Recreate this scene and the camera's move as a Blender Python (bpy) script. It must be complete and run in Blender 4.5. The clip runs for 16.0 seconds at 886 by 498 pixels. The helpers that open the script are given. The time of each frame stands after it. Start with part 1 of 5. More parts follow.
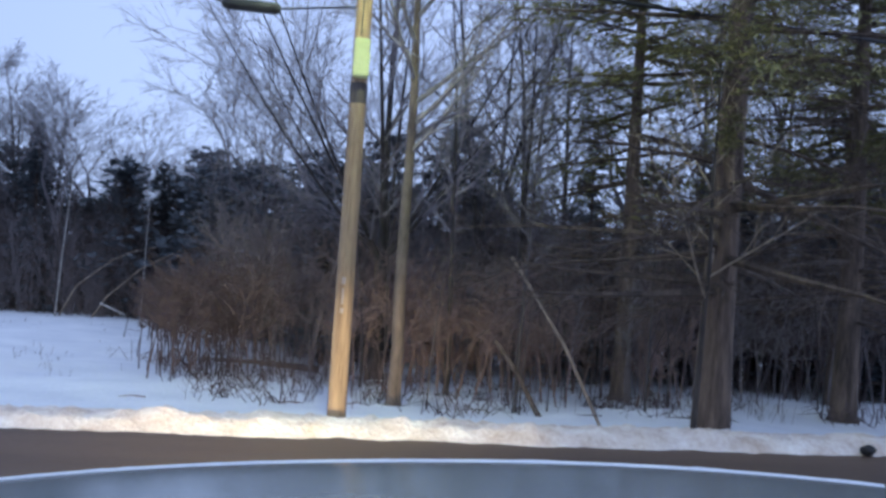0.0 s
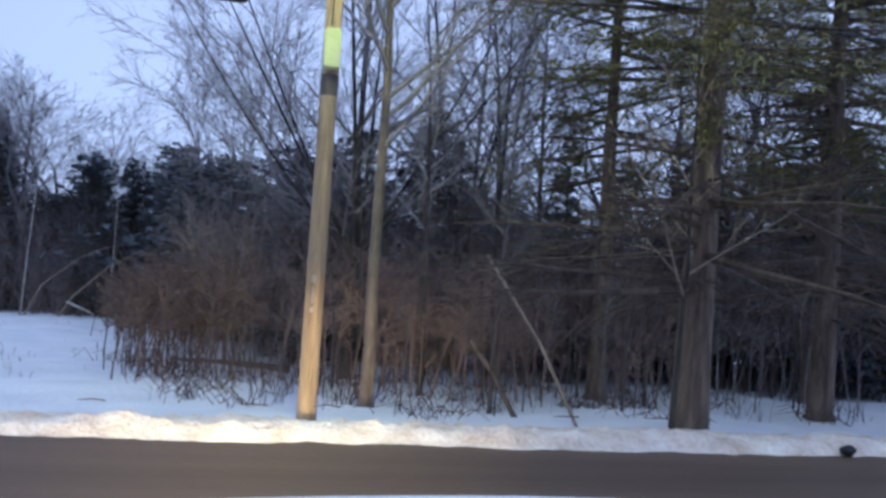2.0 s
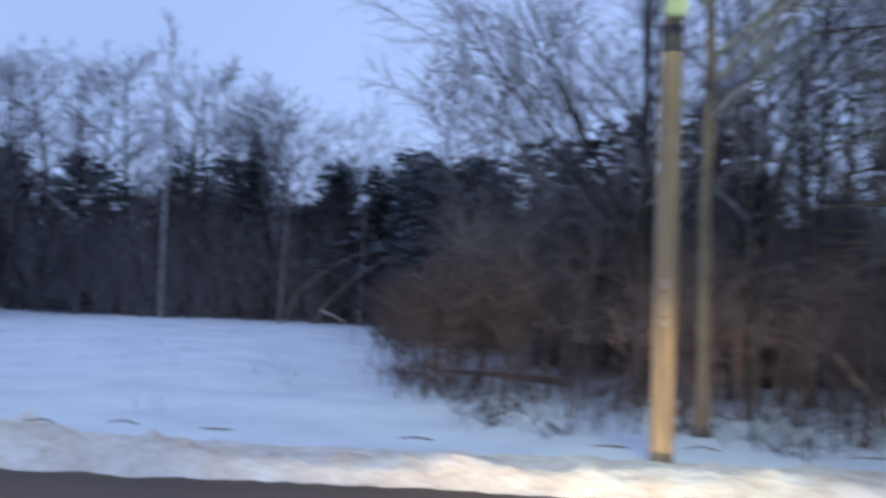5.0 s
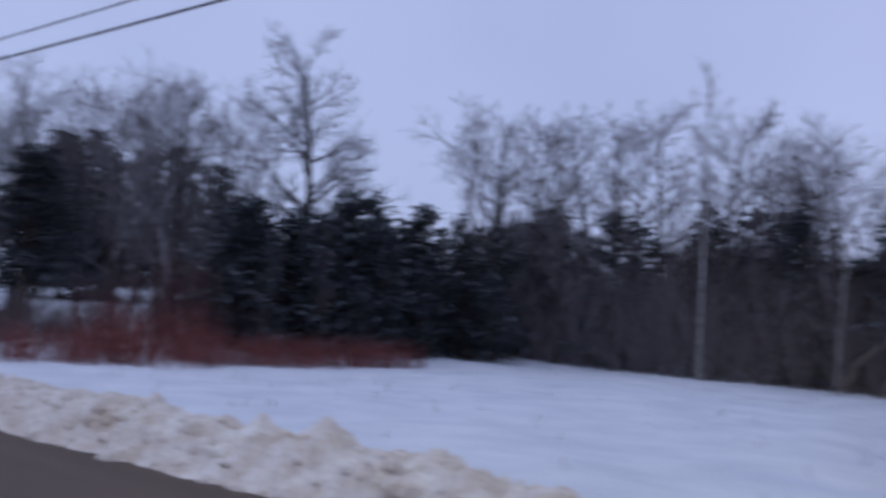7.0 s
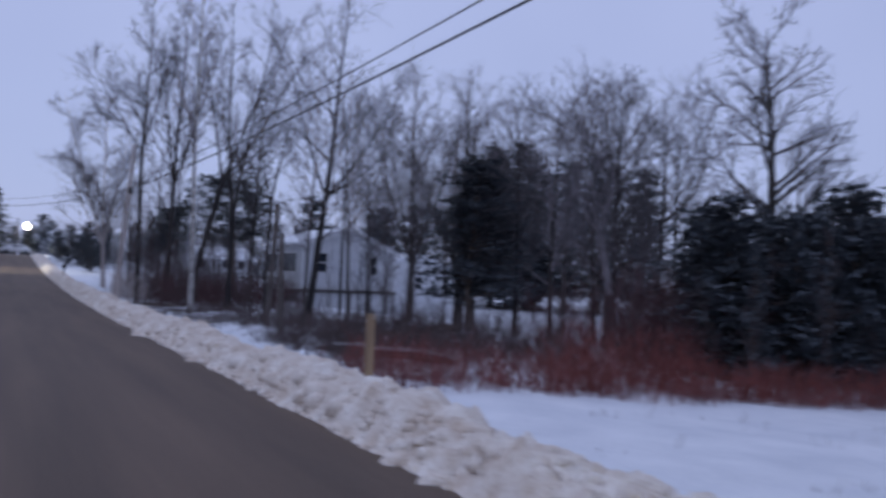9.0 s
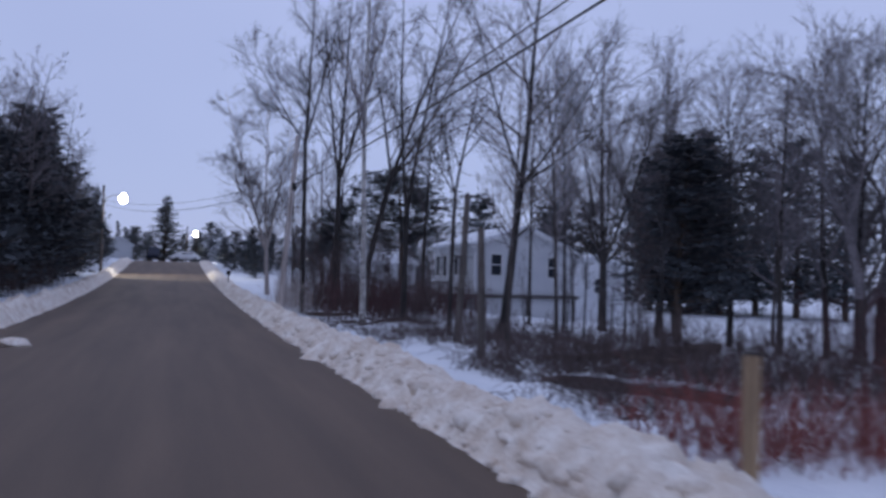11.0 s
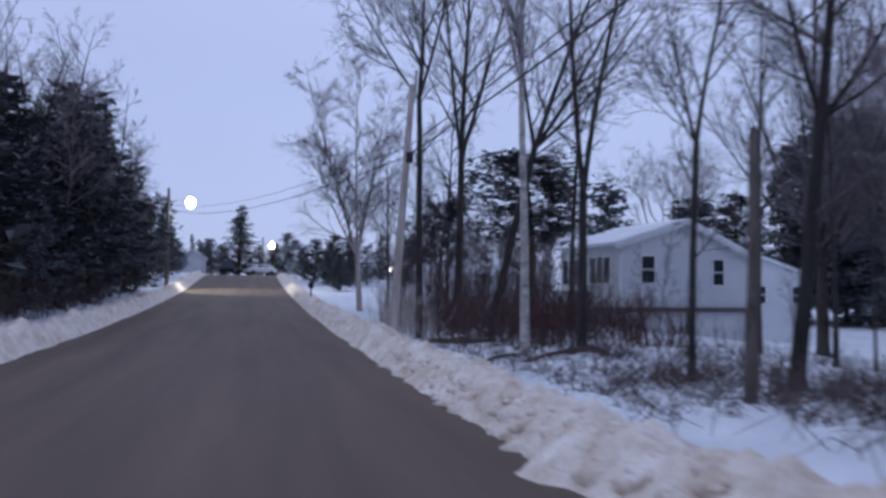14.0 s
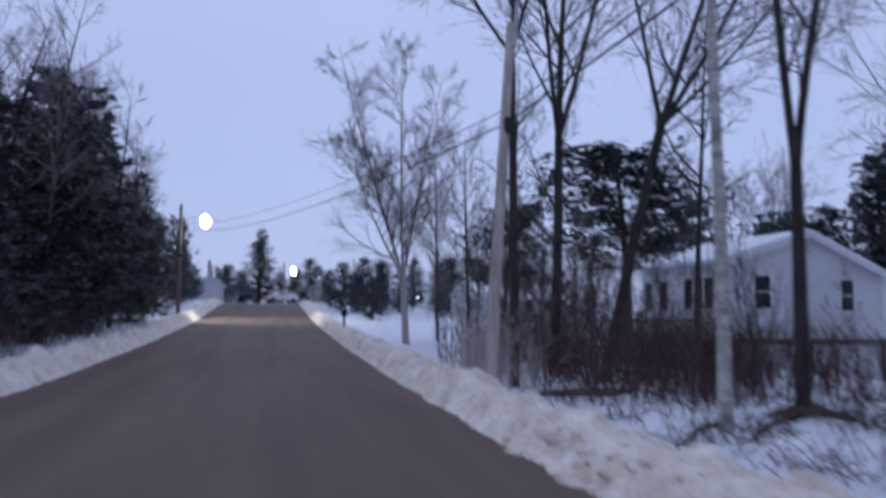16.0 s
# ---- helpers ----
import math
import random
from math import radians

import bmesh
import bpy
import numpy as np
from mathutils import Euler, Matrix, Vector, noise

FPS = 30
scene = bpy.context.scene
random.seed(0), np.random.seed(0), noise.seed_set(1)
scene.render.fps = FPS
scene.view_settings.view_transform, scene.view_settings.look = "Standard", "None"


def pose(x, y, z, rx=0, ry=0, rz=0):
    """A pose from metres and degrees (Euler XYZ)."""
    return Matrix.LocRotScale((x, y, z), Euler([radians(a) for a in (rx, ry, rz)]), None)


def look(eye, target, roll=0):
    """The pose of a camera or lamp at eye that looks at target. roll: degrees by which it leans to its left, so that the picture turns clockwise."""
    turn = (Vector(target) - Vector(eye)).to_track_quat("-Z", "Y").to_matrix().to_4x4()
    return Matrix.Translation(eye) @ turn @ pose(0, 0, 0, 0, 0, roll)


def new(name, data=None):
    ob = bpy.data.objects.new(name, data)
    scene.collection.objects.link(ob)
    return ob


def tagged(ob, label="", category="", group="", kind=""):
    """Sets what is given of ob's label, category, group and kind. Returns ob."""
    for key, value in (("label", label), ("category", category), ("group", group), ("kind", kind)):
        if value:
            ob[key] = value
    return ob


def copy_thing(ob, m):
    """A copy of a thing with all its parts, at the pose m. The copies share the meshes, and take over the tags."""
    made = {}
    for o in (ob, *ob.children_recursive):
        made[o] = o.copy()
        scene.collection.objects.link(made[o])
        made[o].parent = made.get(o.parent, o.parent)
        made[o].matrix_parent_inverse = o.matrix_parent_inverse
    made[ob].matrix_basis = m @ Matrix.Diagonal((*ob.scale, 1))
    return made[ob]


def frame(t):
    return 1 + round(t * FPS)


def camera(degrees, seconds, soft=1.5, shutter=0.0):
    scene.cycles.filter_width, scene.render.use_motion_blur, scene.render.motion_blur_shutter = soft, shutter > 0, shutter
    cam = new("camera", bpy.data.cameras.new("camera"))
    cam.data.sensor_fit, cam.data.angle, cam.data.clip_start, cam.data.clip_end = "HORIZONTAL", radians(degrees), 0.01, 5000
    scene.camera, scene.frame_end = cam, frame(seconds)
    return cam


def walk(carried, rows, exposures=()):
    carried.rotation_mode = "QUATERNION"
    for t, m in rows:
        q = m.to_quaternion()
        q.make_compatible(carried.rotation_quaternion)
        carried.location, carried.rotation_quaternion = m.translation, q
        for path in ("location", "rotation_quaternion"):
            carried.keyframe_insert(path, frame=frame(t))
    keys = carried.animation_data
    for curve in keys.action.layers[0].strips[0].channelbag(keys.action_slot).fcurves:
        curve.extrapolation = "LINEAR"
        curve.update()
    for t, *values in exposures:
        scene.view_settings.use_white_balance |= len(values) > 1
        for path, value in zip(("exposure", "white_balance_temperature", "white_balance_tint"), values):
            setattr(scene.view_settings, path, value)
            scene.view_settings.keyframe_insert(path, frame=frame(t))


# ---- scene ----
import itertools

cam = camera(54.5, 16.0, soft=3.0, shutter=0.9)
PATH = [
    (0, (-9.333, 0.364, 2.037), (-7.362, 0.03, 2.055), 4.0),
    (0.5, (-9.299, 0.35, 2.032), (-7.329, 0.006, 2.052), 4.1),
    (1, (-9.272, 0.34, 2.033), (-7.304, -0.018, 2.051), 4.0),
    (1.5, (-9.195, 0.327, 2.029), (-7.229, -0.044, 2.048), 4.1),
    (2, (-9.032, 0.301, 2.032), (-7.071, -0.092, 2.049), 4.0),
    (2.5, (-8.719, 0.279, 1.998), (-6.762, -0.134, 2.008), 4.0),
    (3, (-8.321, 0.268, 1.987), (-6.363, -0.139, 1.98), 4.0),
    (5.3, (-6.577, 1.733, 1.933), (-4.595, 2.0, 1.939), 1.1),
    (5.5, (-6.379, 1.905, 1.909), (-4.417, 2.29, 1.926), 0.6),
    (6, (-6.009, 2.326, 1.963), (-4.12, 2.982, 1.998), 0.7),
    (6.5, (-5.727, 2.776, 1.942), (-3.955, 3.7, 2.015), 1.3),
    (7, (-5.361, 3.42, 1.951), (-3.743, 4.593, 2.033), 2.2),
    (7.5, (-4.909, 4.356, 1.971), (-3.484, 5.756, 2.053), 2.1),
    (8, (-4.497, 5.503, 1.966), (-3.282, 7.09, 2.038), 2.8),
    (8.5, (-4.141, 6.75, 2.009), (-3.083, 8.445, 2.077), 2.8),
    (9, (-3.882, 8.083, 2.001), (-2.962, 9.857, 2.067), 2.3),
    (9.5, (-3.62, 9.711, 1.963), (-2.802, 11.535, 2.026), 1.7),
    (10, (-3.459, 11.188, 1.991), (-2.731, 13.049, 2.05), 1.4),
    (12.3, (-2.905, 19.476, 1.862), (-2.393, 21.408, 1.927), 1.4),
    (12.5, (-2.892, 20.252, 1.834), (-2.388, 22.186, 1.899), 1.2),
    (13, (-2.87, 22.298, 1.828), (-2.389, 24.238, 1.891), 1.1),
    (13.5, (-2.838, 24.318, 1.812), (-2.381, 26.264, 1.878), 1.0),
    (14, (-2.852, 26.403, 1.79), (-2.417, 28.354, 1.874), 0.7),
    (14.5, (-2.889, 28.56, 1.754), (-2.47, 30.514, 1.841), 0.5),
    (15, (-2.952, 30.238, 1.728), (-2.551, 32.196, 1.809), 0.4),
    (15.5, (-2.992, 32.581, 1.726), (-2.588, 34.539, 1.786), 0.3),
    (16, (-3.039, 34.678, 1.723), (-2.647, 36.634, 1.872), 0.5),
]
EXPOSURES = [(0.0, 0.4, 5900, 2), (3.0, 0.42, 5880, 2), (5.3, 0.12, 5600, 2), (6.0, 0.08, 6050, 5), (6.6, 0.03, 6450, 11), (7.5, -0.06, 6450, 11), (10.2, -0.08, 6450, 12), (12.4, 0.06, 6400, 9), (15.1, 0.1, 6400, 9), (15.5, 0.1, 6000, 3), (15.9, 0.08, 6350, 10), (16.0, 0.08, 6350, 10)]
walk(cam, [(t, look(eye, target, roll)) for t, eye, target, roll in PATH], EXPOSURES)

# ---- world and light: dusk under a thin, even overcast ----
world = bpy.data.worlds.new("world")
scene.world = world
world.use_nodes = True
wn, wl = world.node_tree.nodes, world.node_tree.links
sky = wn.new("ShaderNodeTexSky")
sky.sky_type = "NISHITA"
sky.sun_disc = False
sky.sun_elevation = radians(4.0)
sky.sun_rotation = radians(200.0)
sky.ozone_density = 3.0
sky.dust_density = 0.3
cloud = wn.new("ShaderNodeMix")
cloud.data_type = "RGBA"
cloud.inputs[0].default_value = 0.86
cloud.inputs[7].default_value = (4.2, 4.85, 7.65, 1)
wl.new(sky.outputs[0], cloud.inputs[6])
shade = wn.new("ShaderNodeMix")
shade.data_type, shade.blend_type = "RGBA", "MULTIPLY"
shade.inputs[0].default_value = 1.0
drift = wn.new("ShaderNodeTexNoise")
drift.inputs["Scale"].default_value, drift.inputs["Detail"].default_value = 1.6, 3.0
greys = wn.new("ShaderNodeValToRGB")
greys.color_ramp.elements[0].position, greys.color_ramp.elements[1].position = 0.3, 0.7
greys.color_ramp.elements[0].color, greys.color_ramp.elements[1].color = (0.88, 0.89, 0.91, 1), (1.06, 1.05, 1.04, 1)
wl.new(wn.new("ShaderNodeTexCoord").outputs["Generated"], drift.inputs[0])
wl.new(drift.outputs[0], greys.inputs[0])
wl.new(cloud.outputs[2], shade.inputs[6])
wl.new(greys.outputs[0], shade.inputs[7])
wl.new(shade.outputs[2], wn["Background"].inputs[0])
wn["Background"].inputs[1].default_value = 0.115

sun_data = bpy.data.lights.new("sun", "SUN")
sun_data.energy = 0.25
sun_data.angle = radians(40)
sun_data.color = (0.85, 0.9, 1.0)
sun = new("sun", sun_data)
sun.matrix_world = look((0, 0, 60), (30, -40, 0))


# ---- materials ----
def nodes_of(name, rough=0.8, metal=0.0):
    m = bpy.data.materials.new(name)
    m.use_nodes = True
    b = m.node_tree.nodes["Principled BSDF"]
    b.inputs["Roughness"].default_value = rough
    b.inputs["Metallic"].default_value = metal
    return m, m.node_tree.nodes, m.node_tree.links, b


def noisy(name, a, b_col, scale=4.0, rough=0.85, bump=0.3, fine=40.0, stretch=(1, 1, 1), metal=0.0, vary=0.0, dist=0.02, detail=5.0):
    """Two colours mixed by coarse and fine noise, with a bump of the fine one; vary: a tone for each object."""
    m, n, l, b = nodes_of(name, rough, metal)
    tc = n.new("ShaderNodeTexCoord")
    mp = n.new("ShaderNodeMapping")
    mp.inputs["Scale"].default_value = stretch
    l.new(tc.outputs["Object"], mp.inputs[0])
    n1, n2 = n.new("ShaderNodeTexNoise"), n.new("ShaderNodeTexNoise")
    n1.inputs["Scale"].default_value, n2.inputs["Scale"].default_value = scale, fine
    n1.inputs["Detail"].default_value = n2.inputs["Detail"].default_value = detail
    l.new(mp.outputs[0], n1.inputs[0])
    l.new(mp.outputs[0], n2.inputs[0])
    mix = n.new("ShaderNodeMath")
    mix.operation = "ADD"
    half = n.new("ShaderNodeMath")
    half.operation = "MULTIPLY"
    half.inputs[1].default_value = 0.5
    l.new(n2.outputs[0], half.inputs[0])
    l.new(n1.outputs[0], mix.inputs[0])
    l.new(half.outputs[0], mix.inputs[1])
    ramp = n.new("ShaderNodeValToRGB")
    ramp.color_ramp.elements[0].position, ramp.color_ramp.elements[1].position = 0.5, 1.0
    ramp.color_ramp.elements[0].color, ramp.color_ramp.elements[1].color = (*a, 1), (*b_col, 1)
    l.new(mix.outputs[0], ramp.inputs[0])
    out = ramp.outputs[0]
    if vary:
        info = n.new("ShaderNodeObjectInfo")
        hsv = n.new("ShaderNodeHueSaturation")
        mr = n.new("ShaderNodeMapRange")
        mr.inputs[3].default_value, mr.inputs[4].default_value = 1 - vary, 1 + vary
        l.new(info.outputs["Random"], mr.inputs[0])
        l.new(mr.outputs[0], hsv.inputs["Value"])
        l.new(out, hsv.inputs["Color"])
        out = hsv.outputs[0]
    l.new(out, b.inputs["Base Color"])
    if bump:
        bp = n.new("ShaderNodeBump")
        bp.inputs["Strength"].default_value, bp.inputs["Distance"].default_value = bump, dist
        l.new(n2.outputs[0], bp.inputs["Height"])
        l.new(bp.outputs[0], b.inputs["Normal"])
    return m


SNOW = noisy("snow", (0.66, 0.69, 0.74), (0.85, 0.87, 0.9), 0.7, 0.7, 0.5, 14.0, dist=0.05)
# sandy ploughed snow, its tan warmed and lightened to carry headlight glow
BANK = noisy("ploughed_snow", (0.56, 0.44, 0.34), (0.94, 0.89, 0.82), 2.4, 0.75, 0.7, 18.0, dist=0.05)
# brown of the headlights' light on the road mixed into the base colour
ASPHALT = noisy("asphalt", (0.068, 0.044, 0.03), (0.14, 0.092, 0.063), 0.9, 0.75, 0.4, 120.0, (1.4, 0.1, 1), dist=0.01)
DRIVE = noisy("driveway", (0.04, 0.04, 0.04), (0.3, 0.3, 0.31), 0.4, 0.8, 0.4, 30.0)
BARK = noisy("grey_bark", (0.024, 0.02, 0.019), (0.082, 0.069, 0.062), 5.0, 0.9, 0.6, 22.0, (1, 1, 0.25), vary=0.35, dist=0.03)
DARKBARK = noisy("dark_bark", (0.028, 0.02, 0.016), (0.18, 0.132, 0.1), 6.0, 0.9, 0.8, 18.0, (1, 1, 0.2), vary=0.25, dist=0.05)
# grey bark browned and lightened to show headlights on the trunk
HEADLITBARK = noisy("brown_bark", (0.055, 0.042, 0.034), (0.21, 0.16, 0.125), 5.0, 0.9, 0.6, 22.0, (1, 1, 0.25), vary=0.15, dist=0.03)
# brush twigs with the headlights' warm light put into their colour
HEADLITBRUSH = noisy("russet_twig", (0.1, 0.069, 0.06), (0.25, 0.172, 0.145), 2.0, 0.85, 0.0, 9.0)
PALEBARK = noisy("pale_bark", (0.16, 0.15, 0.14), (0.55, 0.53, 0.5), 5.0, 0.85, 0.4, 24.0, (1, 1, 2.0), vary=0.2)
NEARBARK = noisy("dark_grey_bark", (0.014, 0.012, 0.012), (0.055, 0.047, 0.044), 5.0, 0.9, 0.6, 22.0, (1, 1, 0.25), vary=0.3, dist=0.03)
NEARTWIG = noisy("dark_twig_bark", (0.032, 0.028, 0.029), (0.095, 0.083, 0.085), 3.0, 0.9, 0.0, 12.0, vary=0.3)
# lighter grey than NEARTWIG: distance haze is coloured into these crowns
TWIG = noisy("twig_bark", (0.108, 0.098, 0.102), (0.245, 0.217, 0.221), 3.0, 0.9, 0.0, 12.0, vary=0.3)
# the stems' own red, brightened to include a headlight glow
REDTWIG = noisy("red_twig", (0.115, 0.034, 0.03), (0.29, 0.085, 0.07), 2.0, 0.8, 0.0, 9.0)
# twigs greyed and lightened, with a veil of haze put into the colour
HAZEBRUSH = noisy("grey_brush_twig", (0.104, 0.09, 0.092), (0.245, 0.208, 0.204), 1.5, 0.9, 0.0, 9.0)
MAROON = noisy("maroon_twig", (0.045, 0.02, 0.022), (0.115, 0.05, 0.05), 2.0, 0.85, 0.0, 9.0)
BRUSH = noisy("brush_twig", (0.042, 0.031, 0.031), (0.125, 0.09, 0.083), 1.5, 0.9, 0.0, 9.0)
# dark needles lifted and blued, a windscreen veil painted into their colour
NEEDLE = noisy("needles", (0.058, 0.072, 0.086), (0.108, 0.12, 0.13), 1.4, 0.7, 0.0, 7.0, vary=0.35)
# needles coloured yellow-green to add to the street lamp's light on them
LAMPLITNEEDLE = noisy("yellowed_needles", (0.085, 0.085, 0.034), (0.24, 0.22, 0.075), 1.2, 0.7, 0.0, 8.0)
# pole wood made warmer and lighter, with orange headlight glow in the colour
WARMPOLE = noisy("pole_wood", (0.19, 0.13, 0.083), (0.5, 0.36, 0.22), 3.0, 0.85, 0.5, 20.0, (4, 4, 0.25))
GREYPOLE = noisy("greyed_pole_wood", (0.28, 0.24, 0.22), (0.56, 0.5, 0.47), 3.0, 0.85, 0.5, 20.0, (4, 4, 0.25))
OLDWOOD = noisy("weathered_wood", (0.05, 0.042, 0.039), (0.15, 0.127, 0.113), 3.0, 0.9, 0.5, 20.0, (3, 3, 0.3))
ROTBARK = noisy("rotten_red_bark", (0.03, 0.017, 0.015), (0.095, 0.05, 0.042), 4.0, 0.9, 0.7, 16.0, (1, 1, 1), dist=0.04)
# pale tan paints light on the sapling and young tree; birches are this pale
PALEWOOD = noisy("dry_dead_wood", (0.17, 0.135, 0.1), (0.36, 0.29, 0.22), 4.0, 0.85, 0.3, 22.0, (3, 3, 0.4))
SIDING = noisy("white_siding", (0.56, 0.58, 0.61), (0.7, 0.71, 0.72), 0.5, 0.6, 0.1, 20.0)
TRIM = noisy("white_trim", (0.66, 0.67, 0.68), (0.78, 0.78, 0.78), 2.0, 0.5, 0.1, 20.0)
FOUND = noisy("grey_block", (0.30, 0.30, 0.31), (0.5, 0.5, 0.5), 1.0, 0.85, 0.3, 12.0)
DECK = noisy("dark_deck_wood", (0.07, 0.063, 0.062), (0.15, 0.135, 0.13), 2.0, 0.8, 0.2, 20.0)
METAL = noisy("galvanised_metal", (0.28, 0.28, 0.29), (0.45, 0.45, 0.46), 3.0, 0.45, 0.1, 30.0, metal=0.8)
BLACK = noisy("black_rubber", (0.012, 0.012, 0.013), (0.03, 0.03, 0.032), 3.0, 0.6, 0.1, 30.0)
GUARD = noisy("pale_green_guard", (0.42, 0.46, 0.22), (0.6, 0.64, 0.34), 3.0, 0.5, 0.1, 30.0)
PAINT = noisy("blue_grey_car_paint", (0.27, 0.3, 0.325), (0.34, 0.365, 0.39), 3.0, 0.16, 0.0, 60.0, metal=0.45)
DARKPAINT = noisy("dark_blue_car_paint", (0.012, 0.016, 0.03), (0.02, 0.025, 0.045), 1.0, 0.25, 0.0, 60.0)
GLASS, gn, gl_, gb = nodes_of("dark_window_glass", 0.08)
gb.inputs["Base Color"].default_value = (0.03, 0.035, 0.045, 1)
gb.inputs["IOR"].default_value = 1.5


def glow(name, colour, strength):
    m, n, l, b = nodes_of(name, 0.4)
    b.inputs["Base Color"].default_value = (*colour, 1)
    b.inputs["Emission Color"].default_value = (*colour, 1)
    b.inputs["Emission Strength"].default_value = strength
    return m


LAMPGLOW = glow("lit_lamp_glass", (1.0, 0.97, 0.9), 60.0)
WINDOWGLOW = glow("lit_far_lamp", (1.0, 0.95, 0.85), 9.0)


# ---- helpers ----
def thing(name, at=(0, 0, 0), label="", category="", group="", kind=""):
    ob = new(name)
    ob.location = at
    return tagged(ob, label, category, group, kind)


def part(name, data, material, parent=None, label=""):
    """Links a bmesh, or (points, faces), as one mesh object under its thing."""
    me = bpy.data.meshes.new(name)
    if isinstance(data, tuple):
        me.from_pydata(data[0], [], data[1])
    else:
        data.to_mesh(me)
        data.free()
    me.materials.append(material)
    ob = new(name, me)
    ob.parent = parent
    if label:
        ob["label"] = label
    return ob


def smooth(ob):
    ob.data.polygons.foreach_set("use_smooth", [True] * len(ob.data.polygons))
    return ob


def box(bm, x0, y0, z0, x1, y1, z1, bevel=0.0):
    r = bmesh.ops.create_cube(bm, size=1.0, matrix=Matrix.LocRotScale(((x0 + x1) / 2, (y0 + y1) / 2, (z0 + z1) / 2), None, (abs(x1 - x0), abs(y1 - y0), abs(z1 - z0))))
    if bevel:
        edges = list({e for v in r["verts"] for e in v.link_edges})
        bmesh.ops.bevel(bm, geom=edges, offset=bevel, segments=2, affect="EDGES")
    return bm


def boxed(*a, **k):
    return box(bmesh.new(), *a, **k)


class Tubes:
    """Collects tapering tubes along polylines into one list of points and faces."""

    def __init__(self):
        self.v, self.f = [], []

    def add(self, pts, radii, sides):
        pts = [Vector(p) for p in pts]
        base = len(self.v)
        side = Vector((0.3, 0.7, 0.2))
        last = len(pts) - 1
        for k, p in enumerate(pts):
            d = (pts[min(k + 1, last)] - pts[max(k - 1, 0)]).normalized()
            a = d.cross(side)
            if a.length < 0.1:
                a = d.cross(Vector((1, 0, 0)))
            a.normalize()
            b = d.cross(a)
            for s in range(sides):
                w = 2 * math.pi * s / sides
                q = p + (a * math.cos(w) + b * math.sin(w)) * radii[k]
                self.v.append((q.x, q.y, q.z))
        for k in range(last):
            for s in range(sides):
                i, j = base + k * sides + s, base + k * sides + (s + 1) % sides
                self.f.append((i, j, j + sides, i + sides))

    def data(self):
        return (self.v, self.f)


def sm(a, b, x):
    t = min(max((x - a) / (b - a), 0.0), 1.0)
    return t * t * (3 - 2 * t)


def road_z(y):
    if y < 40:
        return 0.0
    if y < 120:
        return 0.00034 * (y - 40) ** 2
    return 2.176 + 0.8 * (1 - math.exp(-(y - 120) * 0.068))


def ground_z(x, y):
    """Height of the snow-covered land, without its small unevenness: it falls away from the road on the field's side."""
    z = road_z(y)
    if x > 0:
        near, far = 1.0 - 0.9 * sm(20, 34, y), 1.0 + 1.0 * sm(26, 40, y)
        z -= near * 0.075 * min(max(x - 1.5, 0), 9.5) + far * 0.05 * min(max(x - 11, 0), 22)
    if x > 0:
        z -= 0.13 * sm(0.6, 1.5, x) * (1 - sm(3, 8, y))
    if x < -8 and y > 20:
        z += 0.35 * sm(-8, -14, x)
    return z


def lumps(x, y, s=1.0):
    return noise.noise(Vector((x * s, y * s, 3.1)))


# ---- ground, road, snow banks ----
def steps(parts):
    out = []
    for a, b, d in parts:
        n = max(1, round((b - a) / d))
        out += [a + (b - a) * k / n for k in range(n)]
    return out + [parts[-1][1]]


def grid(xs, ys, zf):
    pts = [(x, y, zf(x, y)) for y in ys for x in xs]
    n = len(xs)
    faces = [(j * n + i, j * n + i + 1, (j + 1) * n + i + 1, (j + 1) * n + i) for j in range(len(ys) - 1) for i in range(n - 1)]
    return (pts, faces)


def land(x, y):
    z = ground_z(x, y)
    off = min(abs(x + 8), abs(x)) if (x > 0 or x < -8) else 0
    if -8.6 < x < 0.6 or (x < -8 and -5.5 < y < 6.5 and x > -40):
        return z - 0.12
    near = max(0.0, 1 - off / 60)
    rough = sm(22.5, 25, y) if x > 0 else 0.3
    return z + near * (0.16 * lumps(x, y, 0.28) + (0.05 + 0.09 * rough) * lumps(x, y, 1.1) + 0.05 * rough * lumps(x + 7, y, 0.6)) * sm(0.5, 3, off)


XS = steps([(-1500, -200, 260), (-200, -40, 16), (-40, -14, 2), (-14, -8.7, 0.6), (-8.7, -8.5, 0.2), (-8.5, 0.5, 3), (0.5, 30, 0.4), (30, 60, 2), (60, 200, 14), (200, 1500, 260)])
YS = steps([(-1500, -200, 260), (-200, -30, 14), (-30, -12, 1.5), (-12, 60, 0.4), (60, 130, 1.5), (130, 260, 10), (260, 1500, 250)])
ground = smooth(part("ground", grid(XS, YS, land), SNOW))
tagged(ground, "snow-covered field and woodland ground, slightly uneven", "ground", kind="structure")

road = part("road", grid(steps([(-8.3, 0.3, 0.86)]), steps([(-200, 40, 20), (40, 140, 2), (140, 230, 10)]), lambda x, y: road_z(y) - 0.015 * abs(x + 4) / 4), ASPHALT)
tagged(smooth(road), "worn dark asphalt road between snow banks", "road", kind="structure")
drive = part("driveway", grid(steps([(-40, -8.3, 3)]), steps([(-5, 6, 1)]), lambda x, y: -0.016 - 0.0 * x), DRIVE)
tagged(drive, "asphalt driveway with packed snow remains", "driveway", kind="structure")


